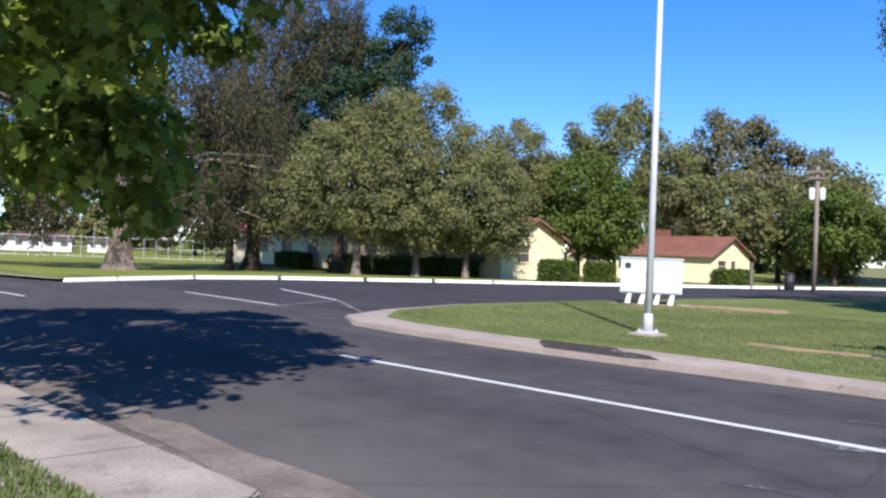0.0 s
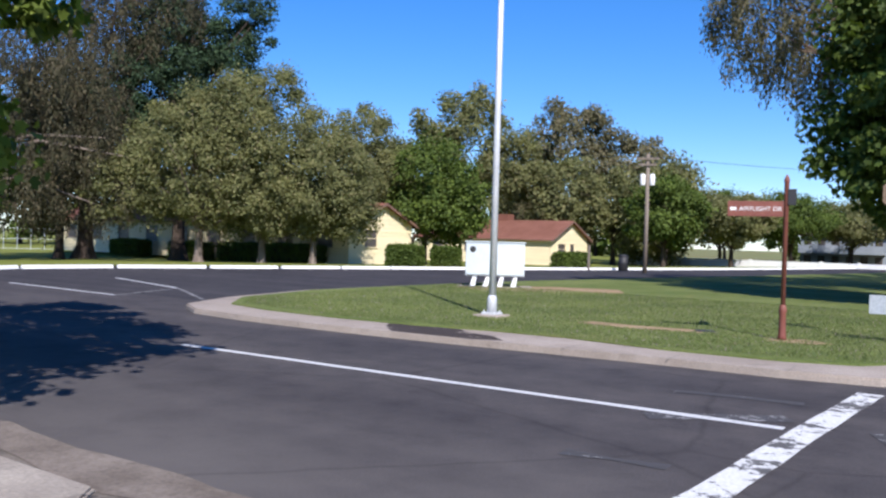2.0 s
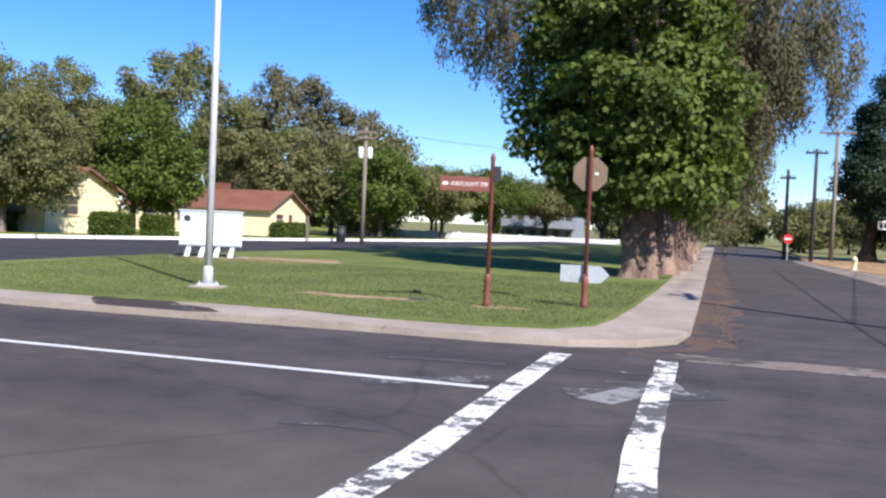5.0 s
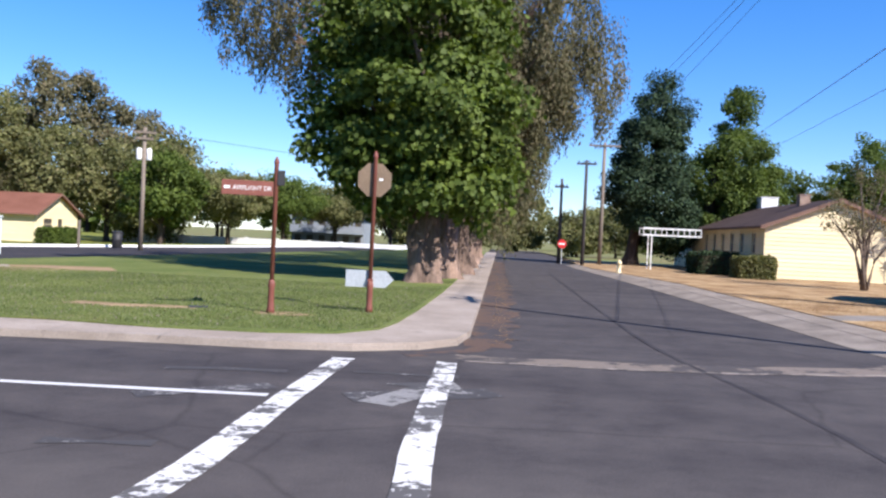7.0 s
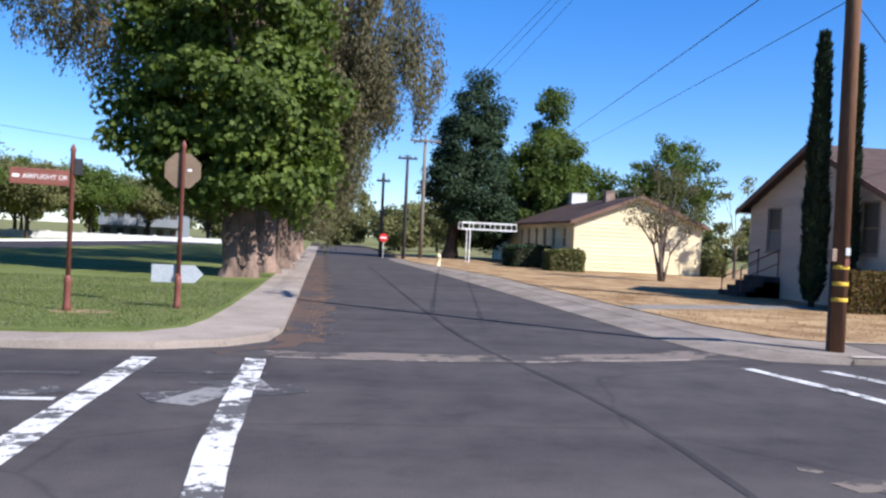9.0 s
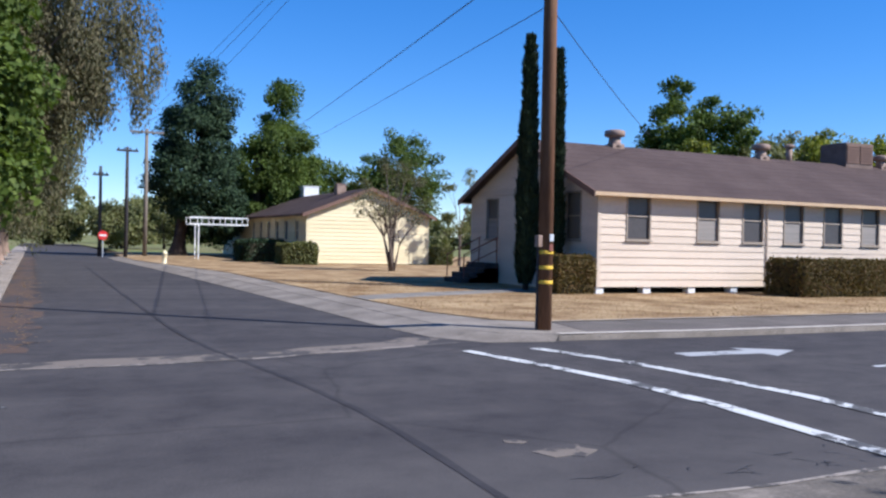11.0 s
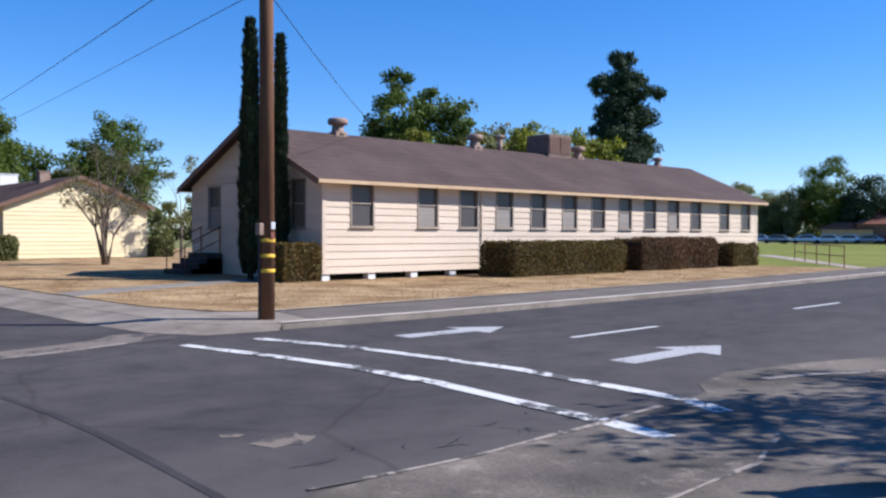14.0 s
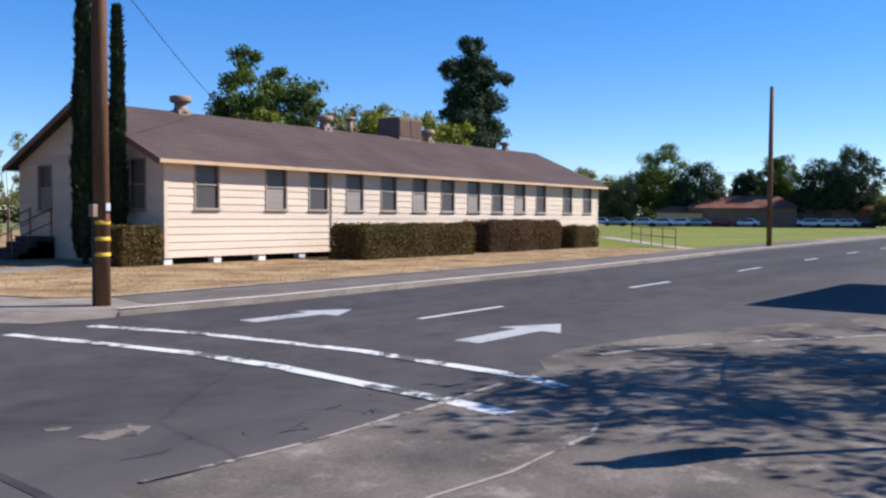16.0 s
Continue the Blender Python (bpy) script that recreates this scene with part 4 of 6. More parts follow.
def wall_side(parent, origin, turn, length, z0, z1, windows, siding, pitch, gable=0.0, shade=GLASS_DARK, frame_mat=SIDING_CREAM, blinds=True):
    """A sided wall along local x from origin, its outside towards local -y; windows are (x, z, w, h)."""
    w = new("wall", None)
    bm = bmesh.new()
    for a, b in cut(0, length, [(x, x + ww) for x, z, ww, h in windows]):
        box(bm, (a, 0.002, z0), (b, 0.14, z1))
    for x, z, ww, h in windows:
        box(bm, (x, 0.002, z0), (x + ww, 0.14, z))
        if z + h < z1 - 0.01:
            box(bm, (x, 0.002, z + h), (x + ww, 0.14, z1))
    if gable:
        v = [bm.verts.new(p) for y in (0.002, 0.14) for p in ((0, y, z1), (length, y, z1), (length / 2, y, z1 + gable))]
        for f in ((0, 1, 2), (5, 4, 3), (1, 4, 5, 2), (2, 5, 3, 0)):
            bm.faces.new([v[i] for i in f])
    bpy.data.objects.remove(w)
    w = part("wall", bm, siding, parent)
    w.matrix_local = pose(*origin, 0, 0, turn)
    z = z0
    top = z1 + gable
    while z < top - 0.03:
        ze = min(z + pitch, top)
        if z < z1:
            ze = min(ze, z1)
            holes = [(x, x + ww) for x, wz, ww, h in windows if wz < ze - 0.02 and wz + h > z + 0.02]
            seg = [(a, b, a, b) for a, b in cut(0, length, holes)]
        else:
            k0, k1 = (z - z1) / gable * length / 2, (ze - z1) / gable * length / 2
            seg = [(k0, length - k0, k1, length - k1)]
        for one in seg:
            part("board", lap_board([one], z, ze), siding, w)
        z = ze
    for x, z, ww, h in windows:
        win = part("window", window_ring(x, z, ww, h), frame_mat, parent)
        win.matrix_local = pose(*origin, 0, 0, turn)
        part("sill", boxm((x - 0.06, -0.09, z - 0.06), (x + ww + 0.06, -0.046, z - 0.015)), frame_mat, win)
        part("meeting_rail", boxm((x + 0.04, -0.005, z + h * 0.5 - 0.02), (x + ww - 0.04, 0.05, z + h * 0.5 + 0.02)), frame_mat, win)
        low = BLIND if blinds and int(x * 7.3) % 3 == 0 else shade
        part("pane", boxm((x + 0.03, 0.030, z + 0.03), (x + ww - 0.03, 0.038, z + h * 0.5 - 0.02)), low, win)
        part("pane", boxm((x + 0.03, 0.045, z + h * 0.5 + 0.02), (x + ww - 0.03, 0.053, z + h - 0.03)), shade, win)
    return w


def window_ring(x, z, w, h):
    """A frame round an opening, as one closed ring."""
    bm = bmesh.new()
    t, o = 0.018, 0.03
    rects = [[(x - o, z - o), (x + w + o, z - o), (x + w + o, z + h + o), (x - o, z + h + o)], [(x + t, z + t), (x + w - t, z + t), (x + w - t, z + h - t), (x + t, z + h - t)]]
    loops = [[bm.verts.new((a, y, c)) for a, c in r] for r in rects for y in (-0.045, 0.1)]
    fo, bo, fi, bi = loops
    for k in range(4):
        n = (k + 1) % 4
        bm.faces.new((fo[k], fo[n], fi[n], fi[k]))
        bm.faces.new((bo[n], bo[k], bi[k], bi[n]))
        bm.faces.new((fo[n], fo[k], bo[k], bo[n]))
        bm.faces.new((fi[k], fi[n], bi[n], bi[k]))
    bmesh.ops.recalc_face_normals(bm, faces=bm.faces)
    return bm


def gable_roof(parent, x0, x1, y0, y1, z_eave, rise, over, mat, fascia, thick=0.09):
    """A roof with its ridge along x over the wall lines y0 and y1: two slopes and a board under each edge."""
    ym, half = (y0 + y1) / 2, (y1 - y0) / 2
    s = rise / half
    zr = z_eave + rise + 0.06
    for side in (-1, 1):
        bm = bmesh.new()
        ye = ym + side * (half + over)
        ze = zr - s * (half + over)
        a = [(x0 - over, ye, ze), (x1 + over, ye, ze), (x1 + over, ym, zr), (x0 - over, ym, zr)]
        v = [bm.verts.new(p) for p in a] + [bm.verts.new((x, y, z - thick)) for x, y, z in a]
        for f in ((0, 1, 2, 3), (7, 6, 5, 4), (0, 4, 5, 1), (1, 5, 6, 2), (2, 6, 7, 3), (3, 7, 4, 0)):
            bm.faces.new([v[i] for i in f])
        bmesh.ops.recalc_face_normals(bm, faces=bm.faces)
        slope = part("roof", bm, mat, parent)
        # rows of shingles, each lapping the one below
        n = int(math.hypot(half + over, rise) / 0.42)
        bm = bmesh.new()
        for k in range(n):
            f0, f1 = k / n, min(1, (k + 1.06) / n)
            p0, p1 = (ye + (ym - ye) * f0, ze + (zr - ze) * f0), (ye + (ym - ye) * f1, ze + (zr - ze) * f1)
            L = x1 - x0 + 2 * over
            m = max(1, int(L / 6))
            for j in range(m):
                xa, xb = x0 - over + L * j / m, x0 - over + L * (j + 1) / m
                q = [bm.verts.new(c) for c in ((xa, p0[0], p0[1] + 0.012), (xb, p0[0], p0[1] + 0.012), (xb, p1[0], p1[1] + 0.006), (xa, p1[0], p1[1] + 0.006))]
                r = [bm.verts.new(c) for c in ((xa, p0[0], p0[1] + 0.002), (xb, p0[0], p0[1] + 0.002))]
                bm.faces.new(q if side < 0 else q[::-1])
                bm.faces.new([r[0], r[1], q[1], q[0]] if side < 0 else [q[0], q[1], r[1], r[0]])
        part("shingle", bm, mat, slope)
        part("fascia", boxm((x0 - over, ye - 0.02 if side < 0 else ye, ze - 0.12), (x1 + over, ye if side < 0 else ye + 0.02, ze - 0.01)), fascia, parent)
        part("soffit", boxm((x0 - over, min(ye, ym + side * half), ze - 0.105), (x1 + over, max(ye, ym + side * half), ze - 0.085)), fascia, parent)
        for xe in (x0 - over - 0.03, x1 + over):
            bm = bmesh.new()
            pts = [(ye, ze - 0.19), (ye, ze + 0.01), (ym, zr + 0.01), (ym, zr - 0.19)]
            A, B = ([bm.verts.new((x, y, z)) for y, z in pts] for x in (xe, xe + 0.03))
            for i in range(4):
                bm.faces.new((A[i], A[(i + 1) % 4], B[(i + 1) % 4], B[i]))
            bm.faces.new(A)
            bm.faces.new(B[::-1])
            bmesh.ops.recalc_face_normals(bm, faces=bm.faces)
            part("bargeboard", bm, TRIM_BROWN, parent)


def hut(at, label, size, z0, wall_h, rise, over, siding, roof, fascia, south=(), west=(), north=(), east=(), pitch=0.225, group="huts", blinds=True):
    """A long wooden hut whose ridge runs along x; at is its south-west corner."""
    t = thing("hut", at, label, "building", group)
    L, W = size
    wall_side(t, (0, 0, 0), 0, L, z0, wall_h, list(south), siding, pitch, 0, frame_mat=WINDOW_TRIM, blinds=blinds)
    wall_side(t, (L, W, 0), 180, L, z0, wall_h, list(north), siding, pitch * 2, 0, frame_mat=siding, blinds=blinds)
    wall_side(t, (0, W, 0), -90, W, z0, wall_h, list(west), siding, pitch, rise, frame_mat=WINDOW_TRIM, blinds=blinds)
    wall_side(t, (L, 0, 0), 90, W, z0, wall_h, list(east), siding, pitch, rise, frame_mat=siding, blinds=blinds)
    gable_roof(t, 0, L, 0, W, wall_h, rise, over, roof, fascia)
    for x in (0, L - 0.09):
        for y in (-0.035, W - 0.055):
            part("corner_board", boxm((x - 0.02, y, z0), (x + 0.11, y + 0.09, wall_h)), siding, t)
    return t


# the long cream hut
HX, HY, HL, HW = 15.6, 21.4, 26.6, 8.2
WIN_X = [16.67, 19.4, 21.29, 23.1, 24.95, 26.8, 28.62, 30.46, 32.28, 34.12, 35.98, 38.55, 40.62]
long_hut = hut((HX, HY, 0.1), "long cream weatherboard hut with a grey-brown shingle roof", (HL, HW), 0.22, 3.16, 1.78, 0.40, SIDING_CREAM, ROOF_GREY, TRIM_TAN,
               [(x - HX - 0.02, 1.66, 0.86, 1.42) for x in WIN_X], [(1.25, 1.6, 0.85, 1.45), (6.5, 1.62, 0.85, 1.48)])
for x in [0.0, 1.75, 3.5, 5.25, 7.0, 8.75, 10.5, 12.25, 14.0, 15.75, 17.5, 19.25, 21.0, 22.75, 24.5, 26.2]:
    part("pier", boxm((x, 0.02, -0.05), (x + 0.28, 0.3, 0.22), 0.015), WHITE, long_hut, "squat whitewashed pier")
# near-black box behind the piers: shade under the floor put into its colour
part("underfloor_shade", boxm((0.1, 0.6, -0.05), (HL - 0.1, HW - 0.3, 0.25)), HEDGE_CORE_FLOOR_SHADE, long_hut)
part("skirt", boxm((-0.02, 0.25, -0.05), (0.1, HW, 0.22)), SIDING_CREAM, long_hut)
part("downpipe", tubem([(6.7, -0.06, 0.4), (6.7, -0.06, 2.9)], [0.025, 0.025], 8), SIDING_CREAM, long_hut)


def roof_vent(x, y, z, s=1.0):
    """A round roof ventilator under a wide cap."""
    t = thing("roof_vent", (x, y, z), "rusty tan round metal ventilator on a shingle roof", "roof vent", "vents on the long hut")
    part("collar", boxm((-0.24 * s, -0.24 * s, -0.35), (0.24 * s, 0.24 * s, 0.06 * s), 0.02), VENT_TAN, t)
    part("stack", lathem([(0.27 * s, -0.08 * s), (0.21 * s, 0.08 * s), (0.19 * s, 0.32 * s)], (0, 0, 0.05)), VENT_TAN, t, "", True)
    part("cap", lathem([(0.20 * s, 0.27 * s), (0.33 * s, 0.31 * s), (0.35 * s, 0.34 * s), (0.35 * s, 0.47 * s), (0.32 * s, 0.50 * s), (0.20 * s, 0.53 * s)], (0, 0, 0.02)), VENT_TAN, t, "", True)


RY = HY + HW / 2
for x, s in ((19.14, 1.05), (26.1, 1.0), (32.9, 0.95), (39.5, 0.75)):
    roof_vent(x, RY, 5.1, s)
t = thing("roof_vent", (27.6, RY, 5.1), "slim rusty metal flue on a shingle roof", "roof vent", "vents on the long hut")
part("stack", lathem([(0.12, -0.2), (0.12, 0.5)]), VENT_TAN, t, "", True)
part("cap", lathem([(0.14, 0.48), (0.2, 0.52), (0.2, 0.6), (0.1, 0.64)]), VENT_TAN, t, "", True)
t = thing("roof_cooler", (31.3, RY + 0.3, 5.05), "boxy tan evaporative cooler with louvred sides", "air cooler")
part("casing", boxm((-0.85, -0.6, -0.3), (0.75, 0.7, 0.95), 0.03), COOLER, t)
for k in range(7):
    part("louvre", boxm((-0.05, -0.635, 0.12 + k * 0.11), (0.68, -0.605, 0.19 + k * 0.11)), TRIM_BROWN, t)
for k in range(7):
    part("louvre", boxm((-0.80, -0.635, 0.12 + k * 0.11), (-0.12, -0.605, 0.19 + k * 0.11)), TRIM_BROWN, t)

# steps and rail at the hut's end door
t = thing("entrance_steps", (15.55, 28.0, 0.11), "weathered wooden steps with brown pipe rails", "steps")
for k in range(4):
    part("step", boxm((-1.5 + k * 0.3, -0.7, 0), (-0.02, 0.7, 0.19 * (k + 1) - 0.012 * k)), WOOD_DARK, t)
for y in (-0.68, 0.68):
    for x in (-1.4, -0.1):
        part("post", tubem([(x, y, 0), (x, y, 1.0 if x < -1 else 1.65)], [0.022] * 2), SIGN_BROWN, t)
    part("handrail", tubem([(-1.42, y, 1.0), (-0.05, y, 1.65)], [0.022] * 2), SIGN_BROWN, t)
    part("handrail", tubem([(-1.42, y, 0.6), (-0.05, y, 1.2)], [0.018] * 2), SIGN_BROWN, t)

# ramp rail at the far end of the hut
t = thing("ramp_rail", (38.7, 15.6, 0.12), "thin brown pipe rail beside the ramp", "railing")
for k in range(5):
    f = k / 4
    part("post", tubem([(f * 8.4, f * 6.1, 0), (f * 8.4, f * 6.1, 0.95)], [0.025] * 2), SIGN_BROWN, t)
for z in (0.5, 0.93):
    part("handrail", tubem([(0, 0, z), (8.4, 6.1, z)], [0.022] * 2), SIGN_BROWN, t)

# the pale yellow hut along the side street: its ridge runs away from the road
t = hut((0, 0, 0), "pale yellow weatherboard hut with a brown shingle roof", (24.0, 7.6), 0.05, 2.95, 1.5, 0.35, SIDING_YELLOW, ROOF_GREY, TRIM_BROWN,
        (), (), [(24.0 - x - 0.8, 1.35, 0.8, 1.15) for x in (1.6, 4.0, 6.2, 8.4, 10.6, 12.8)], ())
t.matrix_world = pose(22.1, 48.1, 0.1, 0, 0, 90)
for (x, y, z, w, h, mat, lab) in ((18.9, 62.8, 4.75, 1.15, 0.62, WHITE, "boxy white air cooler on a roof"), (18.9, 70.4, 4.85, 1.15, 0.6, WHITE, "boxy white air cooler on a roof"), (17.9, 52.5, 4.5, 0.6, 0.5, VENT_TAN, "small brown metal roof vent")):
    c = thing("roof_cooler", (x, y, z), lab, "air cooler")
    part("casing", boxm((-w / 2, -w / 2, -0.5), (w / 2, w / 2, h), 0.03), mat, c)
    part("lid", boxm((-w / 2 - 0.04, -w / 2 - 0.04, h), (w / 2 + 0.04, w / 2 + 0.04, h + 0.05)), mat, c)

# the two yellow huts beyond the lane
t = hut((0, 0, 0), "long yellow weatherboard hut with a red-brown roof", (37.0, 6.9), 0.05, 3.05, 1.45, 0.45, SIDING_YELLOW, ROOF_RED, TRIM_BROWN,
        [(x, 1.3, 1.5, 1.2) for x in (2, 6, 10, 14, 18, 22, 26, 30, 34)], (), (), [(1.6, 1.35, 1.4, 1.25)], 0.3)
t.matrix_world = pose(-77.4, 44.7, -0.45)
t = hut((0, 0, 0), "small yellow weatherboard hut with a red-brown roof", (16.0, 7.6), 0.05, 2.65, 1.75, 0.45, SIDING_YELLOW, ROOF_RED, TRIM_BROWN,
        [(x, 1.2, 1.2, 0.9) for x in (2, 6, 9.5)], (), (), [(1.4, 1.1, 1.6, 1.05), (3.9, 0.1, 0.95, 2.05)], 0.3)
t.matrix_world = pose(-56.4, 73.3, -0.62)
c = thing("roof_cooler", (-48.5, 77.5, 3.7), "boxy brown cooler on the roof ridge", "air cooler")
part("casing", boxm((-1.0, -0.6, -0.4), (1.0, 0.6, 0.75), 0.03), ROOF_RED, c)


# ---- street things ----
# tall steel lamp mast on the island
t = thing("lamp_mast", (-9.0, 14.25, 0.12), "tall galvanised steel mast on a square concrete foot", "mast")
part("footing", boxm((-0.26, -0.26, -0.1), (0.26, 0.26, 0.05), 0.02), CONCRETE, t)
part("base_plate", boxm((-0.15, -0.15, 0.05), (0.15, 0.15, 0.09), 0.008), STEEL, t)
for dx in (-0.11, 0.11):
    for dy in (-0.11, 0.11):
        part("bolt", lathem([(0.016, 0.09), (0.016, 0.13)], (dx, dy, 0), 6), STEEL, t)
part("collar", lathem([(0.105, 0.08), (0.095, 0.35), (0.075, 0.42)]), STEEL, t, "", True)
part("pole", tubem([(0, 0, 0.09), (0, 0, 4), (0, 0, 9.2)], [0.072, 0.062, 0.045], 14), STEEL, t, "", True)
part("arm", tubem([(0, 0, 9.1), (0.7, 0.5, 9.5), (1.6, 1.2, 9.55)], [0.035, 0.03, 0.03]), STEEL, t, "", True)
part("lamp_head", boxm((1.5, 1.05, 9.48), (2.1, 1.4, 9.62), 0.04), STEEL, t)

# pale metal switch cabinet on white feet
t = thing("switch_cabinet", (-15.0, 23.7, 0.12), "pale grey metal switch cabinet raised on white feet", "cabinet", "", 32)
part("body", boxm((-0.93, -0.4, 0.36), (0.95, 0.45, 1.42), 0.02), CABINET_PAINT, t)
part("lid", boxm((-0.96, -0.44, 1.42), (0.98, 0.48, 1.46), 0.01), CABINET_PAINT, t)
for x in (-0.91, 0.02):
    d = part("door", boxm((x, -0.425, 0.40), (x + 0.89, -0.402, 1.39), 0.008), CABINET_PAINT, t)
    part("handle", boxm((x + 0.76 if x < -0.5 else x + 0.08, -0.45, 0.82), (x + 0.80 if x < -0.5 else x + 0.12, -0.426, 1.0)), STEEL, d)
part("warning_label", lathem([(0.10, 0), (0.10, 0.004)], (0, 0, 0), 18), BLACK, t, "round dark warning sticker").matrix_local = pose(-0.7, -0.426, 1.2, 90, 0, 0)
for x in (-0.62, -0.2, 0.25, 0.68):
    bm = bmesh.new()
    v = [bm.verts.new(p) for y in (-0.35, 0.35) for p in ((x - 0.06, y, 0.36), (x + 0.06, y, 0.36), (x + 0.0, y, 0.0), (x - 0.17, y, 0.0))]
    for f in ((0, 1, 2, 3), (7, 6, 5, 4), (0, 4, 5, 1), (1, 5, 6, 2), (2, 6, 7, 3), (3, 7, 4, 0)):
        bm.faces.new([v[i] for i in f])
    bmesh.ops.recalc_face_normals(bm, faces=bm.faces)
    part("foot", bm, WHITE, t)
part("pad", boxm((-1.2, -0.6, -0.02), (1.2, 0.65, 0.02)), CONCRETE, t)


def lettering(text, size, mat, parent, m, name="lettering"):
    cu = bpy.data.curves.new(name, "FONT")
    cu.body, cu.size, cu.extrude, cu.align_x, cu.align_y = text, size, 0.003, "CENTER", "CENTER"
    tmp = new(name, cu)
    me = bpy.data.meshes.new_from_object(tmp)
    bpy.data.objects.remove(tmp)
    me.materials.clear()
    me.materials.append(mat)
    ob = new(name, me)
    ob.parent = parent
    ob.matrix_local = m
    return ob


def sign_post(t, height, r=0.038):
    part("post", lathem([(r, 0.0), (r, height - 0.12), (r * 1.3, height - 0.10), (r * 0.8, height - 0.04), (0.012, height)], (0, 0, 0), 14), SIGN_BROWN, t, "", True)
    part("base_sleeve", lathem([(r * 1.9, 0), (r * 1.7, 0.08), (r * 1.45, 0.16), (r * 1.4, 0.44), (r * 1.75, 0.48), (r * 1.4, 0.54), (r * 1.1, 0.58)], (0, 0, 0), 14), SIGN_BROWN, t, "", True)


# street-name sign: its blade hangs to one side
t = thing("street_sign", (-3.68, 14.65, 0.12), "rust-brown street-name sign reading AIRFLIGHT DR", "street sign", "", 14.5)
sign_post(t, 2.68)
b = part("blade", boxm((-0.90, -0.02, 2.00), (-0.04, 0.02, 2.25), 0.006), SIGN_BROWN, t)
lettering("AIRFLIGHT DR", 0.102, WHITE, b, pose(-0.39, -0.023, 2.122, 90, 0, 0))
part("small_letters", boxm((-0.86, -0.024, 2.10), (-0.76, -0.0205, 2.15)), WHITE, b)
c = part("cross_blade", boxm((0.03, -0.02, 2.2), (0.06, 0.5, 2.44), 0.006), SIGN_BROWN, t)
part("edge_plate", boxm((0.02, -0.05, 2.19), (0.15, 0.0, 2.45), 0.006), BLACK, t)

# back of a stop sign with a one-way arrow board below
t = thing("stop_sign", (-2.15, 15.78, 0.12), "back of an octagonal sign on a rust-brown post", "road sign", "", 8)
sign_post(t, 2.95)
bm = bmesh.new()
ring = [(0.305 / math.cos(math.pi / 8) * math.cos(math.pi / 8 + k * math.pi / 4), 0.305 / math.cos(math.pi / 8) * math.sin(math.pi / 8 + k * math.pi / 4)) for k in range(8)]
A, B = ([bm.verts.new((x, y, z + 2.43)) for x, z in ring] for y in (0.045, 0.049))
for k in range(8):
    bm.faces.new((A[k], A[(k + 1) % 8], B[(k + 1) % 8], B[k]))
bm.faces.new(A)
bm.faces.new(B[::-1])
bmesh.ops.recalc_face_normals(bm, faces=bm.faces)
part("plate", bm, SIGN_BACK, t, "dull tan octagonal sign back")
part("sticker", boxm((0.08, 0.041, 2.42), (0.15, 0.0445, 2.46)), WHITE, t)
bm = bmesh.new()
pts = [(-0.45, 0.46), (0.28, 0.46), (0.43, 0.61), (0.28, 0.77), (-0.45, 0.77)]
A, B = ([bm.verts.new((x, y, z)) for x, z in pts] for y in (0.045, 0.049))
for k in range(5):
    bm.faces.new((A[k], A[(k + 1) % 5], B[(k + 1) % 5], B[k]))
bm.faces.new(A)
bm.faces.new(B[::-1])
bmesh.ops.recalc_face_normals(bm, faces=bm.faces)
part("arrow_board", bm, SIGN_GREY, t, "pale grey arrow-shaped board")
part("bracket", boxm((-0.05, -0.045, 0.58), (0.05, 0.05, 0.62)), SIGN_BROWN, t)

# a second stop sign on the near corner, past the view; its shadow lies on the apron
t = thing("stop_sign", (7.92, 0.42, 0.008), "octagonal sign on a rust-brown post by the apron", "road sign", "", -12)
sign_post(t, 2.85)
bm = bmesh.new()
ring = [(0.38 / math.cos(math.pi / 8) * math.cos(math.pi / 8 + k * math.pi / 4), 0.38 / math.cos(math.pi / 8) * math.sin(math.pi / 8 + k * math.pi / 4)) for k in range(8)]
A, B = ([bm.verts.new((x, y, z + 2.2)) for x, z in ring] for y in (0.045, 0.049))
for k in range(8):
    bm.faces.new((A[k], A[(k + 1) % 8], B[(k + 1) % 8], B[k]))
bm.faces.new(A)
bm.faces.new(B[::-1])
bmesh.ops.recalc_face_normals(bm, faces=bm.faces)
part("plate", bm, SIGN_BACK, t, "dull tan octagonal sign back")

# drain lid in the lawn
t = thing("valve_box", (-5.05, 14.95, 0.13), "small dark valve lid sunk in bare soil", "valve box", "", 25)
part("lid", boxm((-0.16, -0.11, -0.05), (0.16, 0.11, 0.02), 0.006), BLACK, t)


def utility_pole(at, label, height, r, mat, arms=(), group="utility poles", turn=0.0):
    t = thing("utility_pole", at, label, "utility pole", group, turn)
    part("shaft", tubem([(0, 0, -0.3), (0.01, 0.01, height * 0.5), (0, 0, height)], [r * 1.05, r * 0.95, r * 0.75], 14), mat, t, "", True)
    for z, w in arms:
        a = part("crossarm", boxm((-w, -0.06 - r, z - 0.06), (w, 0.06 - r, z + 0.06)), mat, t)
        for k in range(4):
            x = -w + 0.12 + k * (2 * w - 0.24) / 3
            part("insulator", lathem([(0.03, 0.06), (0.05, 0.12), (0.035, 0.18), (0.02, 0.2)], (x, -r, z), 8), BLACK, a)
    return t


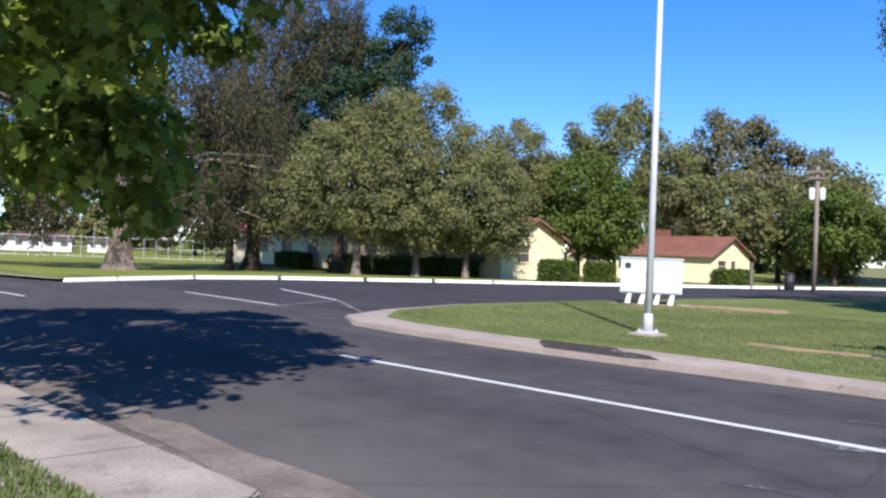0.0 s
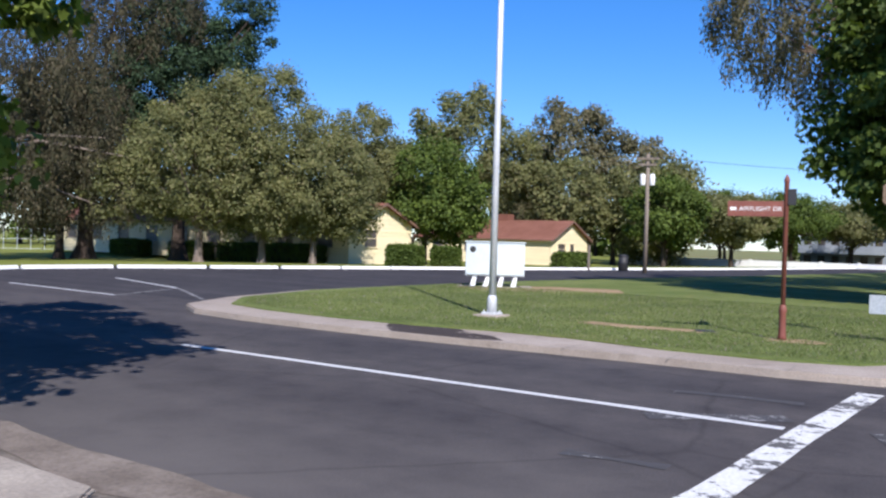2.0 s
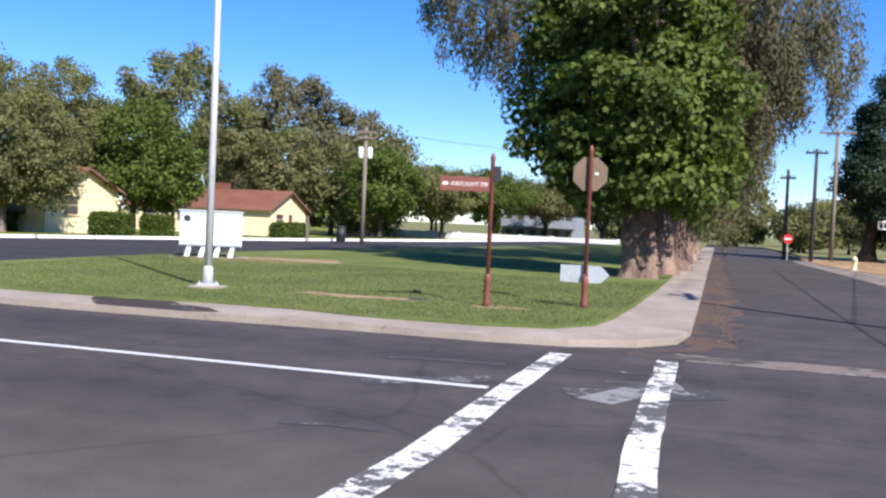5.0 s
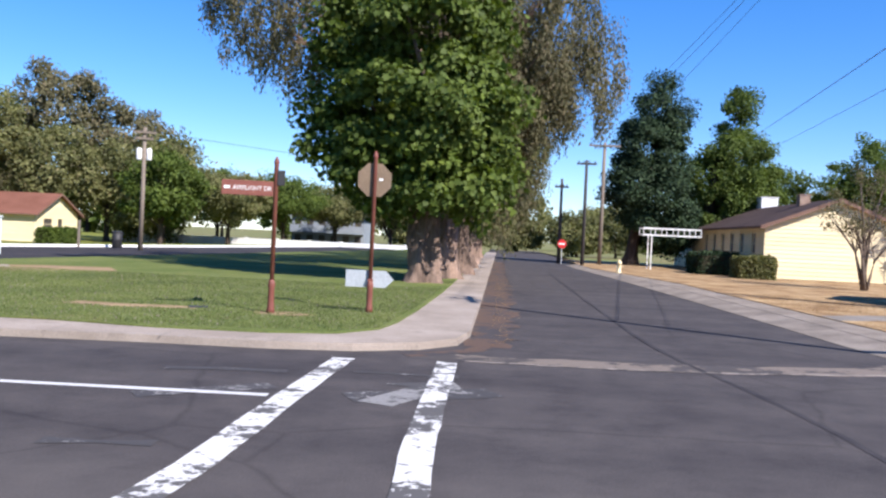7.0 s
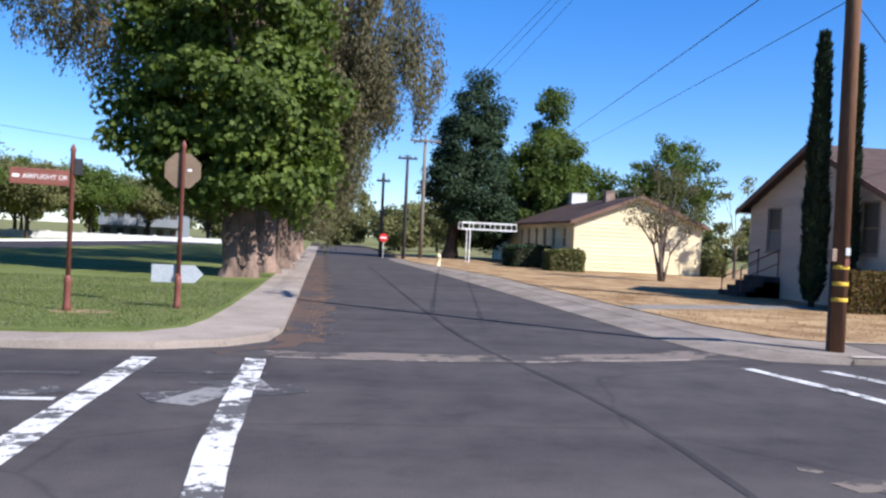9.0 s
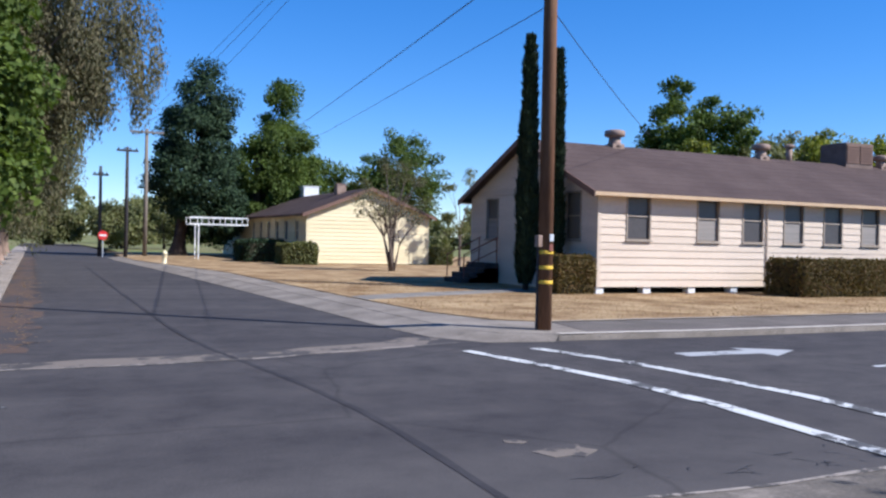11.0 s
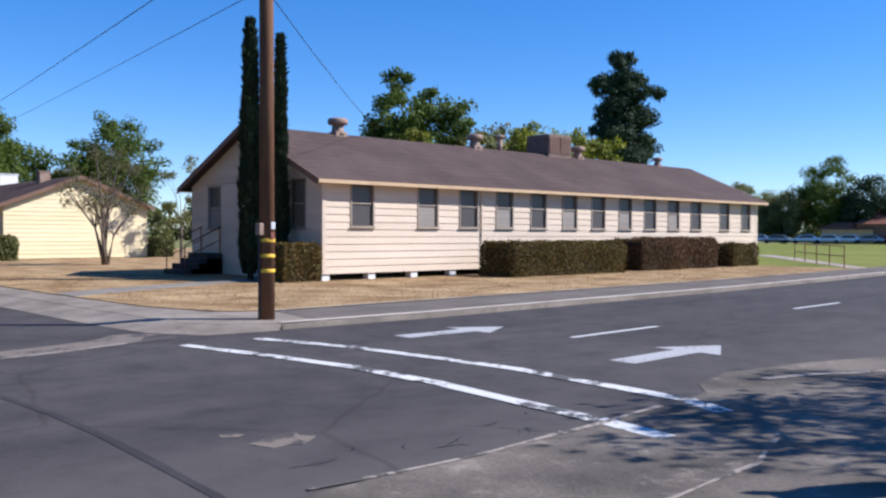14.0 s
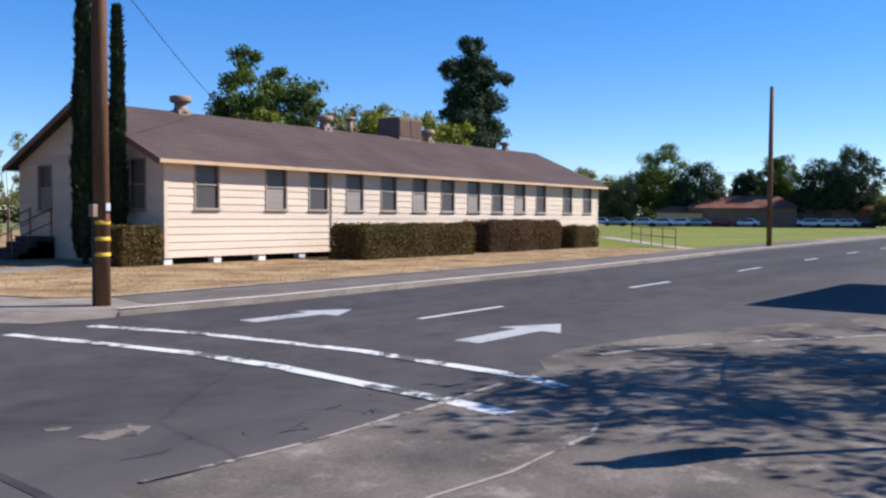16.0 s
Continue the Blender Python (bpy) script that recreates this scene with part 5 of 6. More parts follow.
PX, PY = 8.42, 12.75
t = utility_pole((PX, PY, 0.1), "brown wooden utility pole with three yellow bands", 11.0, 0.125, WOOD_POLE, ((10.5, 1.1),), turn=95)
for z in (0.79, 1.04, 1.30):
    part("band", lathem([(0.131, 0), (0.133, 0.01), (0.133, 0.05), (0.131, 0.06)], (0, 0, z)), YELLOW, t, "yellow reflective band", True)
part("meter_box", boxm((-0.06, 0.11, 1.42), (0.06, 0.2, 1.62), 0.01), VENT_TAN, t, "small rusty box")
part("tag", boxm((-0.14, -0.06, 1.52), (-0.125, 0.02, 1.64)), STEEL, t, "grey metal tag")
part("red_tag", boxm((-0.145, -0.05, 1.35), (-0.125, 0.03, 1.47)), SIGN_BROWN, t)
part("conduit", tubem([(0.02, 0.15, 0), (0.02, 0.15, 1.45)], [0.02, 0.02]), WOOD_DARK, t)

utility_pole((7.2, 61.6, 0.1), "grey wooden utility pole with one crossarm", 8.6, 0.14, WOOD_GREY, ((8.35, 1.1),))
utility_pole((5.7, 58.4, 0.1), "dark wooden utility pole with a short crossarm", 7.0, 0.12, WOOD_DARK, ((6.75, 0.65),))
utility_pole((4.5, 64.0, 0.0), "dark wooden utility pole beside the street", 6.2, 0.12, WOOD_DARK, ((5.6, 0.5),))
utility_pole((46.6, 13.8, 0.1), "dark plain wooden utility pole by the kerb", 8.2, 0.13, WOOD_POLE)
t = utility_pole((-20.1, 47.9, 0.1), "grey wooden pole carrying two white transformers", 6.85, 0.13, WOOD_GREY, ((6.55, 0.65), (6.2, 0.5)), turn=20)
for x in (-0.27, 0.27):
    part("transformer", lathem([(0.14, 0), (0.155, 0.04), (0.155, 0.58), (0.13, 0.64), (0.05, 0.68)], (x, 0, 5.0)), WHITE, t, "white transformer can", True)
    part("bracket", boxm((min(x, 0), -0.03, 5.2), (max(x, 0), 0.03, 5.26)), STEEL, t)
for (x, y, h) in ((142, 36, 9.0), (150, 62, 8.0), (139, 55.5, 5.6)):
    utility_pole((x, y, 0.1), "far thin wooden utility pole", h, 0.15, WOOD_DARK, ((h - 0.5, 0.9),))


def cable(a, b, sag, r, label, name="cable"):
    a, b = Vector(a), Vector(b)
    pts = [a.lerp(b, k / 14) - Vector((0, 0, 4 * sag * (k / 14) * (1 - k / 14))) for k in range(15)]
    tagged(new(name, finish(tubem(pts, [r] * 15, 5), name, BLACK)), label, "cable", "overhead cables")


cable((PX, PY, 6.75), (24.6, 92, 12.6), 0.1, 0.014, "thick dark overhead cable")
cable((PX, PY, 5.68), (24.6, 92, 10.6), 0.1, 0.008, "thin dark overhead cable")
cable((PX, PY, 5.62), (20.7, 25.5, 5.6), 0.1, 0.009, "thin dark service cable to the hut")
for k in (-1.0, -0.33, 0.9):
    cable((PX - 0.1 + 0.09 * k, PY + k, 10.75), (7.2 + k, 61.5, 8.6), 0.25, 0.008, "thin dark overhead cable")
cable((-20.1, 47.9, 6.8), (-9.0, 75.0, 7.6), 0.2, 0.014, "thin dark overhead cable")
for z in (7.4, 8.6, 9.0):
    cable((150, 110, z + 1), (142, 36, z), 0.3, 0.03, "far thin overhead cable")
    cable((142, 36, z), (150, -40, z), 0.3, 0.03, "far thin overhead cable")

# hydrant
t = thing("fire_hydrant", (6.45, 45.8, 0.1), "small cream fire hydrant beside the kerb", "hydrant")
part("barrel", lathem([(0.15, 0), (0.15, 0.04), (0.1, 0.06), (0.1, 0.48), (0.14, 0.5), (0.12, 0.58), (0.05, 0.66), (0.03, 0.7)]), SIDING_YELLOW, t, "", True)
for s in (-1, 1):
    part("outlet", lathem([(0.055, 0), (0.055, 0.12), (0.03, 0.14)], (0, 0, 0), 10), SIDING_YELLOW, t).matrix_local = pose(0, 0, 0.38, 0, 90 * s, 0)

# far stop sign
t = thing("stop_sign", (4.62, 62.6, 0.0), "far red octagonal stop sign on a pole", "road sign")
part("post", tubem([(0, 0, 0), (0, 0, 1.75)], [0.03, 0.03]), STEEL, t)
part("plate", lathem([(0.33, 0), (0.33, 0.01)], (0, 0, 0), 8), RED, t).matrix_local = pose(0, -0.04, 1.45, 90, 0, 0)
part("letters", boxm((-0.22, -0.058, 1.39), (0.22, -0.052, 1.51)), WHITE, t)

# white lattice canopy before the yellow hut's door
t = thing("entrance_canopy", (9.15, 55.3, 0.1), "white metal lattice canopy on slim posts", "canopy")
for y in (0, 1.6):
    part("beam", boxm((0, y - 0.03, 2.58), (3.6, y + 0.03, 2.66)), WHITE, t)
    part("beam", boxm((0, y - 0.03, 2.16), (3.6, y + 0.03, 2.24)), WHITE, t)
    for k in range(6):
        part("strut", boxm((k * 0.71, y - 0.02, 2.24), (k * 0.71 + 0.04, y + 0.02, 2.58)), WHITE, t)
for x in (0.02, 1.2, 2.4, 3.5):
    for z in (2.18, 2.6):
        part("tie", boxm((x, 0, z), (x + 0.05, 1.6, z + 0.05)), WHITE, t)
for x, y in ((0.5, 0), (0.55, 1.6)):
    part("post", boxm((x, y - 0.035, 0), (x + 0.07, y + 0.035, 2.16)), WHITE, t)

# small things by the far lane: litter drum, white fence, brown post
t = thing("litter_drum", (-21.5, 48.0, 0.08), "dark round litter drum on the verge", "litter bin")
part("drum", lathem([(0.26, 0), (0.28, 0.02), (0.28, 0.42), (0.29, 0.45), (0.28, 0.48), (0.28, 0.85)]), BLACK, t, "", True)
part("lid", lathem([(0.3, 0.85), (0.3, 0.89), (0.15, 0.95)]), BLACK, t, "", True)
t = thing("marker_post", (-24.0, 48.5, 0.0), "slim brown wooden marker post", "post")
part("post", boxm((-0.06, -0.06, 0), (0.06, 0.06, 1.5), 0.01), WOOD_GREY, t)
part("cap", boxm((-0.075, -0.075, 1.5), (0.075, 0.075, 1.53)), WOOD_GREY, t)
fence = thing("fence", (-40, 90, -0.6), "long low white-painted wall fence across the far lawn", "fence")
for k in range(9):
    part("panel", boxm((k * 3.4, -0.06, 0.1), (k * 3.4 + 3.1, 0.06, 1.05)), WHITE, fence)
    part("post", boxm((k * 3.4 + 3.1, -0.1, 0), (k * 3.4 + 3.4, 0.1, 1.15)), WHITE, fence)

t = thing("mesh_fence", (-92, 27, -0.62), "tall thin grey metal fence round a far court", "fence", "", 62)
for k in range(24):
    part("post", tubem([(k * 1.2, 0, 0), (k * 1.2, 0, 2.2 if k % 4 else 3.0)], [0.035, 0.035], 6), SIGN_GREY, t)
for z in (0.15, 1.1, 2.1):
    part("rail", tubem([(0, 0, z), (27.6, 0, z)], [0.025, 0.025], 6), SIGN_GREY, t)


def far_building(at, label, size, h, wall, roof, storeys=1, turn=0.0, n=8):
    t = thing("building", at, label, "building", "", turn)
    L, W = size
    part("wall", boxm((0, 0, 0), (L, W, h)), wall, t)
    for s in range(storeys):
        for k in range(n):
            x = L * (k + 0.25) / n
            w = part("window", boxm((x, -0.05, h * (s + 0.42) / storeys), (x + L * 0.5 / n, 0.03, h * (s + 0.8) / storeys)), roof, t)
            part("pane", boxm((x + 0.06, -0.06, h * (s + 0.42) / storeys + 0.06), (x + L * 0.5 / n - 0.06, -0.052, h * (s + 0.8) / storeys - 0.06)), GLASS_DARK, w)
    bm = bmesh.new()
    o = 0.5
    rise = W * 0.22
    v = [bm.verts.new(p) for p in ((-o, -o, h), (L + o, -o, h), (L + o, W + o, h), (-o, W + o, h), (W * 0.3, W / 2, h + rise), (L - W * 0.3, W / 2, h + rise))]
    for f in ((0, 1, 5, 4), (1, 2, 5), (2, 3, 4, 5), (3, 0, 4), (3, 2, 1, 0)):
        bm.faces.new([v[i] for i in f])
    part("roof", bm, roof, t)
    if storeys > 1:
        part("balcony", boxm((0, -1.2, h / storeys - 0.1), (L, -0.05, h / storeys + 0.1)), wall, t)
        part("parapet", boxm((0, -1.2, h / storeys + 0.1), (L, -1.15, h / storeys + 0.9)), wall, t)
    return t


far_building((-27, 112, -0.6), "far two-storey pale blue building with balconies", (9.5, 8), 4.0, FAR_BLUE, ROOF_GREY, 2, 0, 6)
far_building((-120, 36, -0.7), "far low white building behind trees", (9, 4), 1.7, WHITE, ROOF_GREY, 1, 66, 5)
far_building((-118, 47, -0.7), "far low white building behind trees", (4, 3), 1.5, WHITE, ROOF_GREY, 1, 66, 3)
far_building((147, 40, 0.1), "far tan house with a brown hipped roof", (16, 9), 3.0, TRIM_BROWN, ROOF_RED, 1, 107, 6)
far_building((152, 30, 0.1), "far brick-brown house with a brown roof", (14, 9), 2.8, TRIM_BROWN, ROOF_RED, 1, 107, 5)
far_building((139, 52, 0.1), "far small shed with a brown roof", (7, 5), 2.2, TRIM_TAN, ROOF_RED, 1, 107, 2)
far_building((30, 95, -0.3), "far pale building seen past the huts", (10, 8), 4.0, WHITE, ROOF_RED, 2, 0, 5)


def car(at, turn, colour, label):
    t = thing("car", at, label, "car", "parked cars", turn)
    bm = bmesh.new()
    prof = [(-2.1, 0.35), (2.1, 0.35), (2.15, 0.7), (1.3, 0.85), (0.6, 1.35), (-1.0, 1.4), (-1.7, 0.95), (-2.15, 0.85)]
    A, B = ([bm.verts.new((x, y, z)) for x, z in prof] for y in (-0.85, 0.85))
    for k in range(8):
        bm.faces.new((A[k], A[(k + 1) % 8], B[(k + 1) % 8], B[k]))
    bm.faces.new(A)
    bm.faces.new(B[::-1])
    bmesh.ops.recalc_face_normals(bm, faces=bm.faces)
    bmesh.ops.bevel(bm, geom=list(bm.edges), offset=0.07, segments=2, affect="EDGES")
    part("body", bm, colour, t, "", True)
    for y in (-0.86, 0.85):
        bm = bmesh.new()
        v = [bm.verts.new((x, yy, z)) for yy in (y, y + 0.012) for x, z in ((-1.4, 0.9), (1.05, 0.88), (0.5, 1.28), (-0.95, 1.32))]
        for f in ((0, 1, 2, 3), (7, 6, 5, 4), (0, 4, 5, 1), (1, 5, 6, 2), (2, 6, 7, 3), (3, 7, 4, 0)):
            bm.faces.new([v[i] for i in f])
        bmesh.ops.recalc_face_normals(bm, faces=bm.faces)
        part("side_window", bm, GLASS_DARK, t)
    for x in (-1.35, 1.35):
        for y in (-0.87, 0.67):
            part("wheel", lathem([(0.28, 0), (0.32, 0.03), (0.32, 0.17), (0.28, 0.2)], (0, 0, 0), 14), BLACK, t).matrix_local = pose(x, y, 0.33, -90, 0, 0)
    return t


CAR_WHITE, CAR_SILVER, CAR_RED, CAR_DARK = plain("white_car_paint", (0.86, 0.86, 0.86), 0.35), plain("silver_car_paint", (0.45, 0.46, 0.48), 0.3, 0.4), plain("red_car_paint", (0.35, 0.03, 0.03), 0.3), plain("dark_car_paint", (0.05, 0.055, 0.07), 0.3)
row = [(130.5, 63.5, CAR_SILVER, "silver"), (132.6, 56.5, CAR_WHITE, "white"), (133.6, 54.0, CAR_WHITE, "white"), (135.4, 48.6, CAR_RED, "red"), (137.0, 44.6, CAR_WHITE, "white"), (138.0, 42.2, CAR_WHITE, "white"), (139.2, 38.8, CAR_WHITE, "white"), (140.2, 36.0, CAR_WHITE, "white"), (141.0, 33.6, CAR_WHITE, "white"), (141.8, 31.2, CAR_WHITE, "white"), (142.6, 28.8, CAR_DARK, "dark"), (143.4, 26.2, CAR_SILVER, "silver"), (131.8, 59.6, CAR_WHITE, "white"), (134.4, 51.2, CAR_SILVER, "silver"), (129.6, 66.2, CAR_WHITE, "white"), (144.2, 23.6, CAR_WHITE, "white")]
for x, y, m, n in row:
    car((x, y, 0.11), 100 + (int(y * 10) % 13), m, f"{n} saloon car parked beyond the lawn")

# ---- hedges and shrubs ----
hedge((21.5, 19.1, 0.11), (27.7, 20.6, 1.22), "clipped green hedge with browning tips by the hut", LEAF_HEDGE, 48000, 21, 0.058)
hedge((29.1, 19.3, 0.11), (34.7, 20.8, 1.33), "clipped hedge half turned brown by the hut", LEAF_HEDGE_BROWN, 40000, 22, 0.058)
hedge((36.0, 19.3, 0.11), (38.3, 20.7, 1.08), "short clipped green hedge at the hut's end", LEAF_HEDGE, 16000, 23, 0.058)
hedge((14.2, 21.3, 0.11), (15.45, 22.3, 1.25), "small square clipped bush at the hut's corner", LEAF_HEDGE, 13000, 24, 0.058, "bush", "bush")
hedge((12.6, 45.8, 0.11), (14.4, 47.7, 1.22), "clipped green bush beside the yellow hut", LEAF_OLIVE, 9000, 25, 0.12, "bush", "bush")
hedge((11.5, 50.0, 0.11), (13.9, 53.5, 1.32), "dark clipped bush beside the yellow hut", LEAF_DARK, 6000, 26, 0.12, "bush", "bush")
hedge((22.4, 47.6, 0.11), (23.5, 48.8, 1.2), "small round bush at the yellow hut's corner", LEAF_OLIVE, 3500, 27, 0.12, "bush", "bush")
for lo, hi, s in (((-32.1, 38.8, -0.1), (-30.2, 40.0, 1.15), 28), ((-32.0, 43.0, -0.15), (-30.8, 44.6, 1.1), 29), ((-26.7, 48.6, -0.05), (-25.7, 52.0, 0.95), 30), ((-46.5, 42.9, -0.45), (-42.0, 44.2, 0.9), 31), ((-52.0, 42.9, -0.45), (-47.5, 44.2, 0.85), 32), ((-58.0, 42.9, -0.45), (-54.0, 44.2, 0.8), 33), ((-66, 42.9, -0.45), (-62, 44.2, 0.8), 34)):
    hedge(lo, hi, "clipped green hedge before a yellow hut", LEAF_GREEN, 7000, s, 0.13)

# ---- trees ----
# near plane tree that shades the road
tree((-8.6, 0.6, 0.08), "broad plane tree with large lobed sunlit leaves", [(-0.6, 2.5, 5.9, 3.1, 2.7, 2.2), (3.4, 1.1, 6.7, 1.6, 1.5, 1.2), (1.2, -0.1, 3.9, 1.2, 0.9, 0.9), (-2.5, -0.4, 5.0, 2.2, 1.5, 1.5), (0.8, 2.1, 4.2, 1.5, 1.2, 1.2), (-1.6, 3.6, 2.9, 1.5, 1.2, 1.0), (-3.6, 4.2, 4.9, 2.0, 1.8, 1.5), (-3.5, 1.5, 5.5, 2.4, 2.2, 2.0), (-0.6, 3.3, 2.55, 1.2, 0.9, 0.75), (3.9, -0.1, 4.3, 1.2, 0.9, 0.7), (3.3, 0.3, 5.5, 1.2, 1.0, 0.8)], 22000, 0.165, LEAF_PLANE, BARK_GREY, 0.26, 3.6, 41, "lobed", 0.42, 0.1, 0.35, limbs=34)
# a tree and an added stand-in block on the near side past the view, whose shade lies on the corner and the road
# the last, largest blob is added out of view to block sky light
tree((14.2, -3.6, 0.02), "roadside tree with an open dappled crown", [(0.9, 0.5, 6.3, 2.7, 2.4, 1.8), (-1.7, 2.3, 5.8, 1.5, 1.1, 0.7), (0.2, 0.6, 4.6, 1.9, 1.5, 0.9), (-2.4, 3.2, 5.4, 0.9, 0.6, 0.4), (-3.2, 1.1, 4.0, 1.3, 0.9, 0.7), (3.2, -2.0, 7.6, 3.8, 3.6, 2.8)], 9000, 0.17, LEAF_PLANE, BARK_GREY, 0.22, 3.4, 42, "oval", 0.34, 0.1, 0.3, limbs=26, per=90)
# unseen stand-in for an unknown shadow caster; walls, roof and door are made up
t = thing("shade_block", (18.75, 2.85, 0.0), "plain flat-roofed tan block, unseen, added to shade the road", "building", "", -2)
part("wall", boxm((0.3, -7.6, -0.1), (6.5, -0.3, 2.75)), TRIM_TAN, t)
part("roof", boxm((0, -7.9, 2.75), (6.8, 0, 2.95), 0.03), ROOF_GREY, t)
part("door", boxm((2.0, -0.33, 0.02), (2.95, -0.302, 2.05)), TRIM_BROWN, t)

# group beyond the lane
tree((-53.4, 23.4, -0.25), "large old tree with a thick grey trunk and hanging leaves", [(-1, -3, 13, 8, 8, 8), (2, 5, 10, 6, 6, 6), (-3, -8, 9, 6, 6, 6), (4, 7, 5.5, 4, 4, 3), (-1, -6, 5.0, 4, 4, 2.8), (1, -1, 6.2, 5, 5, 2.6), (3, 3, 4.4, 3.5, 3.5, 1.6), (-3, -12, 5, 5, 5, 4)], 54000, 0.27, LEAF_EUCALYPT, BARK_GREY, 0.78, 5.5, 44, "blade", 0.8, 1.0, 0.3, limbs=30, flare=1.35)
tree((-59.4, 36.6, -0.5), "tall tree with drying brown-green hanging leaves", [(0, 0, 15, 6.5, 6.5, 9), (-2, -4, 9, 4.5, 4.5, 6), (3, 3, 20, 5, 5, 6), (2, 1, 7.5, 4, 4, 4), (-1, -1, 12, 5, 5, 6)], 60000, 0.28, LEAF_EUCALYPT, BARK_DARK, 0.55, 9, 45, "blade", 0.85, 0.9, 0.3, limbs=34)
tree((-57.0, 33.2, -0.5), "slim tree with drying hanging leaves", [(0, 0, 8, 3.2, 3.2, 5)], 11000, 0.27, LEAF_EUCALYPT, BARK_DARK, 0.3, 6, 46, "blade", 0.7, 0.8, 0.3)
tree((-54.0, 40.8, -0.6), "tall dark conifer behind the huts", [(-0.4, -0.3, 16.6, 3.4, 3.4, 3.2), (-2.4, -2.0, 12.5, 3.6, 3.6, 3.4), (1.9, 2.0, 13.4, 3.4, 3.4, 2.8), (2.7, 2.8, 18.0, 2.6, 2.6, 2.8), (0, 0, 7.5, 4, 4, 3.4), (0.8, 0.8, 10.6, 3.2, 3.2, 2.8)], 40000, 0.26, LEAF_DARK, BARK_DARK, 0.45, 12, 47, "oval", 0.6, 0, 0.5, limbs=24, per=220)
G1 = "plane trees before the long yellow hut"
tree((-44.6, 35.3, -0.3), "spreading tree with olive-green leaves and bare twigs", [(-0.2, -0.2, 6.3, 4.6, 4.6, 3.6), (-2.6, -2.6, 4.6, 3.0, 3.0, 2.4), (1.8, 1.4, 3.8, 3.2, 3.2, 2.0), (1.2, 1.0, 8.6, 3.6, 3.6, 2.8)], 34000, 0.21, LEAF_OLIVE, BARK_GREY, 0.28, 3.2, 48, clump=0.5, group=G1, limbs=40, per=110, hollow=0.7)
tree((-42.2, 38.4, -0.3), "tall spreading tree with olive-green leaves", [(-0.6, -0.2, 8.2, 4.4, 4.4, 4.2), (1.6, 1.2, 5.2, 4.0, 4.0, 3.2), (0, 0, 3.8, 3.4, 3.4, 1.9)], 32000, 0.21, LEAF_OLIVE, BARK_GREY, 0.26, 3.4, 49, clump=0.5, group=G1, limbs=40, per=110, hollow=0.7)
tree((-39.5, 40.3, -0.3), "spreading tree with olive-green leaves", [(0.4, 0.6, 5.6, 3.4, 3.4, 3.2), (0.8, 0.8, 4.2, 2.8, 2.8, 1.8), (-1.0, -0.6, 3.6, 3.0, 3.0, 1.6), (1.7, 1.3, 3.1, 1.7, 1.7, 1.5)], 25000, 0.21, LEAF_OLIVE, BARK_GREY, 0.24, 3.0, 50, clump=0.5, group=G1, limbs=30, per=110, hollow=0.7)
tree((-44.4, 50.2, -0.4), "airy grey-green tree rising behind the spreading trees", [(0, 0, 9.6, 2.8, 2.8, 2.6), (1.4, 0.8, 7.4, 2.4, 2.4, 2.2)], 9000, 0.24, LEAF_OLIVE, BARK_GREY, 0.22, 5.0, 151, clump=0.5, limbs=30, per=90, hollow=0.5)
tree((-41.2, 54.4, -0.5), "round tree with fresh green leaves between huts", [(0, 0, 6.0, 4.4, 4.4, 4.0), (1, 2, 4.5, 3.2, 3.2, 2.4)], 15000, 0.34, LEAF_GREEN, BARK_DARK, 0.25, 3, 51)
tree((-54.0, 78.0, -0.6), "tall airy tree behind the huts", [(0, 0, 13, 5.5, 5.5, 6.0), (3.5, 4, 10.5, 4, 4, 4.5), (-3, -3, 10, 4, 4, 4)], 17000, 0.42, LEAF_OLIVE, BARK_GREY, 0.35, 8, 52)
tree((-50.7, 97.0, -0.6), "tall tree with brownish thinning crown", [(0, 0, 14, 5.5, 5.5, 6), (6, 4, 11, 5, 5, 5.5), (-4, -3, 9, 4, 4, 5)], 17000, 0.48, LEAF_BROWN, BARK_DARK, 0.4, 9, 53, limbs=26)
tree((-41.0, 88.5, -0.6), "broad olive-green tree behind the small hut", [(-4, -3, 6.4, 5, 5, 5.4), (3, 2, 6.0, 5, 5, 5.2)], 18000, 0.42, LEAF_OLIVE, BARK_DARK, 0.3, 4, 54)
tree((-34.0, 86.0, -0.6), "broad olive-green tree behind the small hut", [(0, 0, 5.8, 4.5, 4.5, 5.0)], 11000, 0.42, LEAF_OLIVE, BARK_DARK, 0.3, 4, 55)
tree((-28.2, 71.0, -0.4), "round green tree beyond the lane", [(0, 0, 4.9, 3.2, 3.2, 3.0)], 9000, 0.34, LEAF_GREEN, BARK_DARK, 0.25, 2.6, 56)
for k, (x, y, r, h) in enumerate(((-26.6, 84, 3.8, 4.3), (-23.9, 95, 4.4, 4.8), (-19.8, 104, 4.2, 4.6), (-33.0, 100, 5.0, 5.2), (-12.0, 96, 3.4, 4.4))):
    tree((x, y, -0.6), "round tree in a row along the lane", [(0, 0, h + 0.7, r, r, h * 0.5)], 12000, 0.30, LEAF_OLIVE if k % 2 == 0 else LEAF_GREEN, BARK_DARK, 0.25, 2.4, 60 + k, group="trees along the lane")
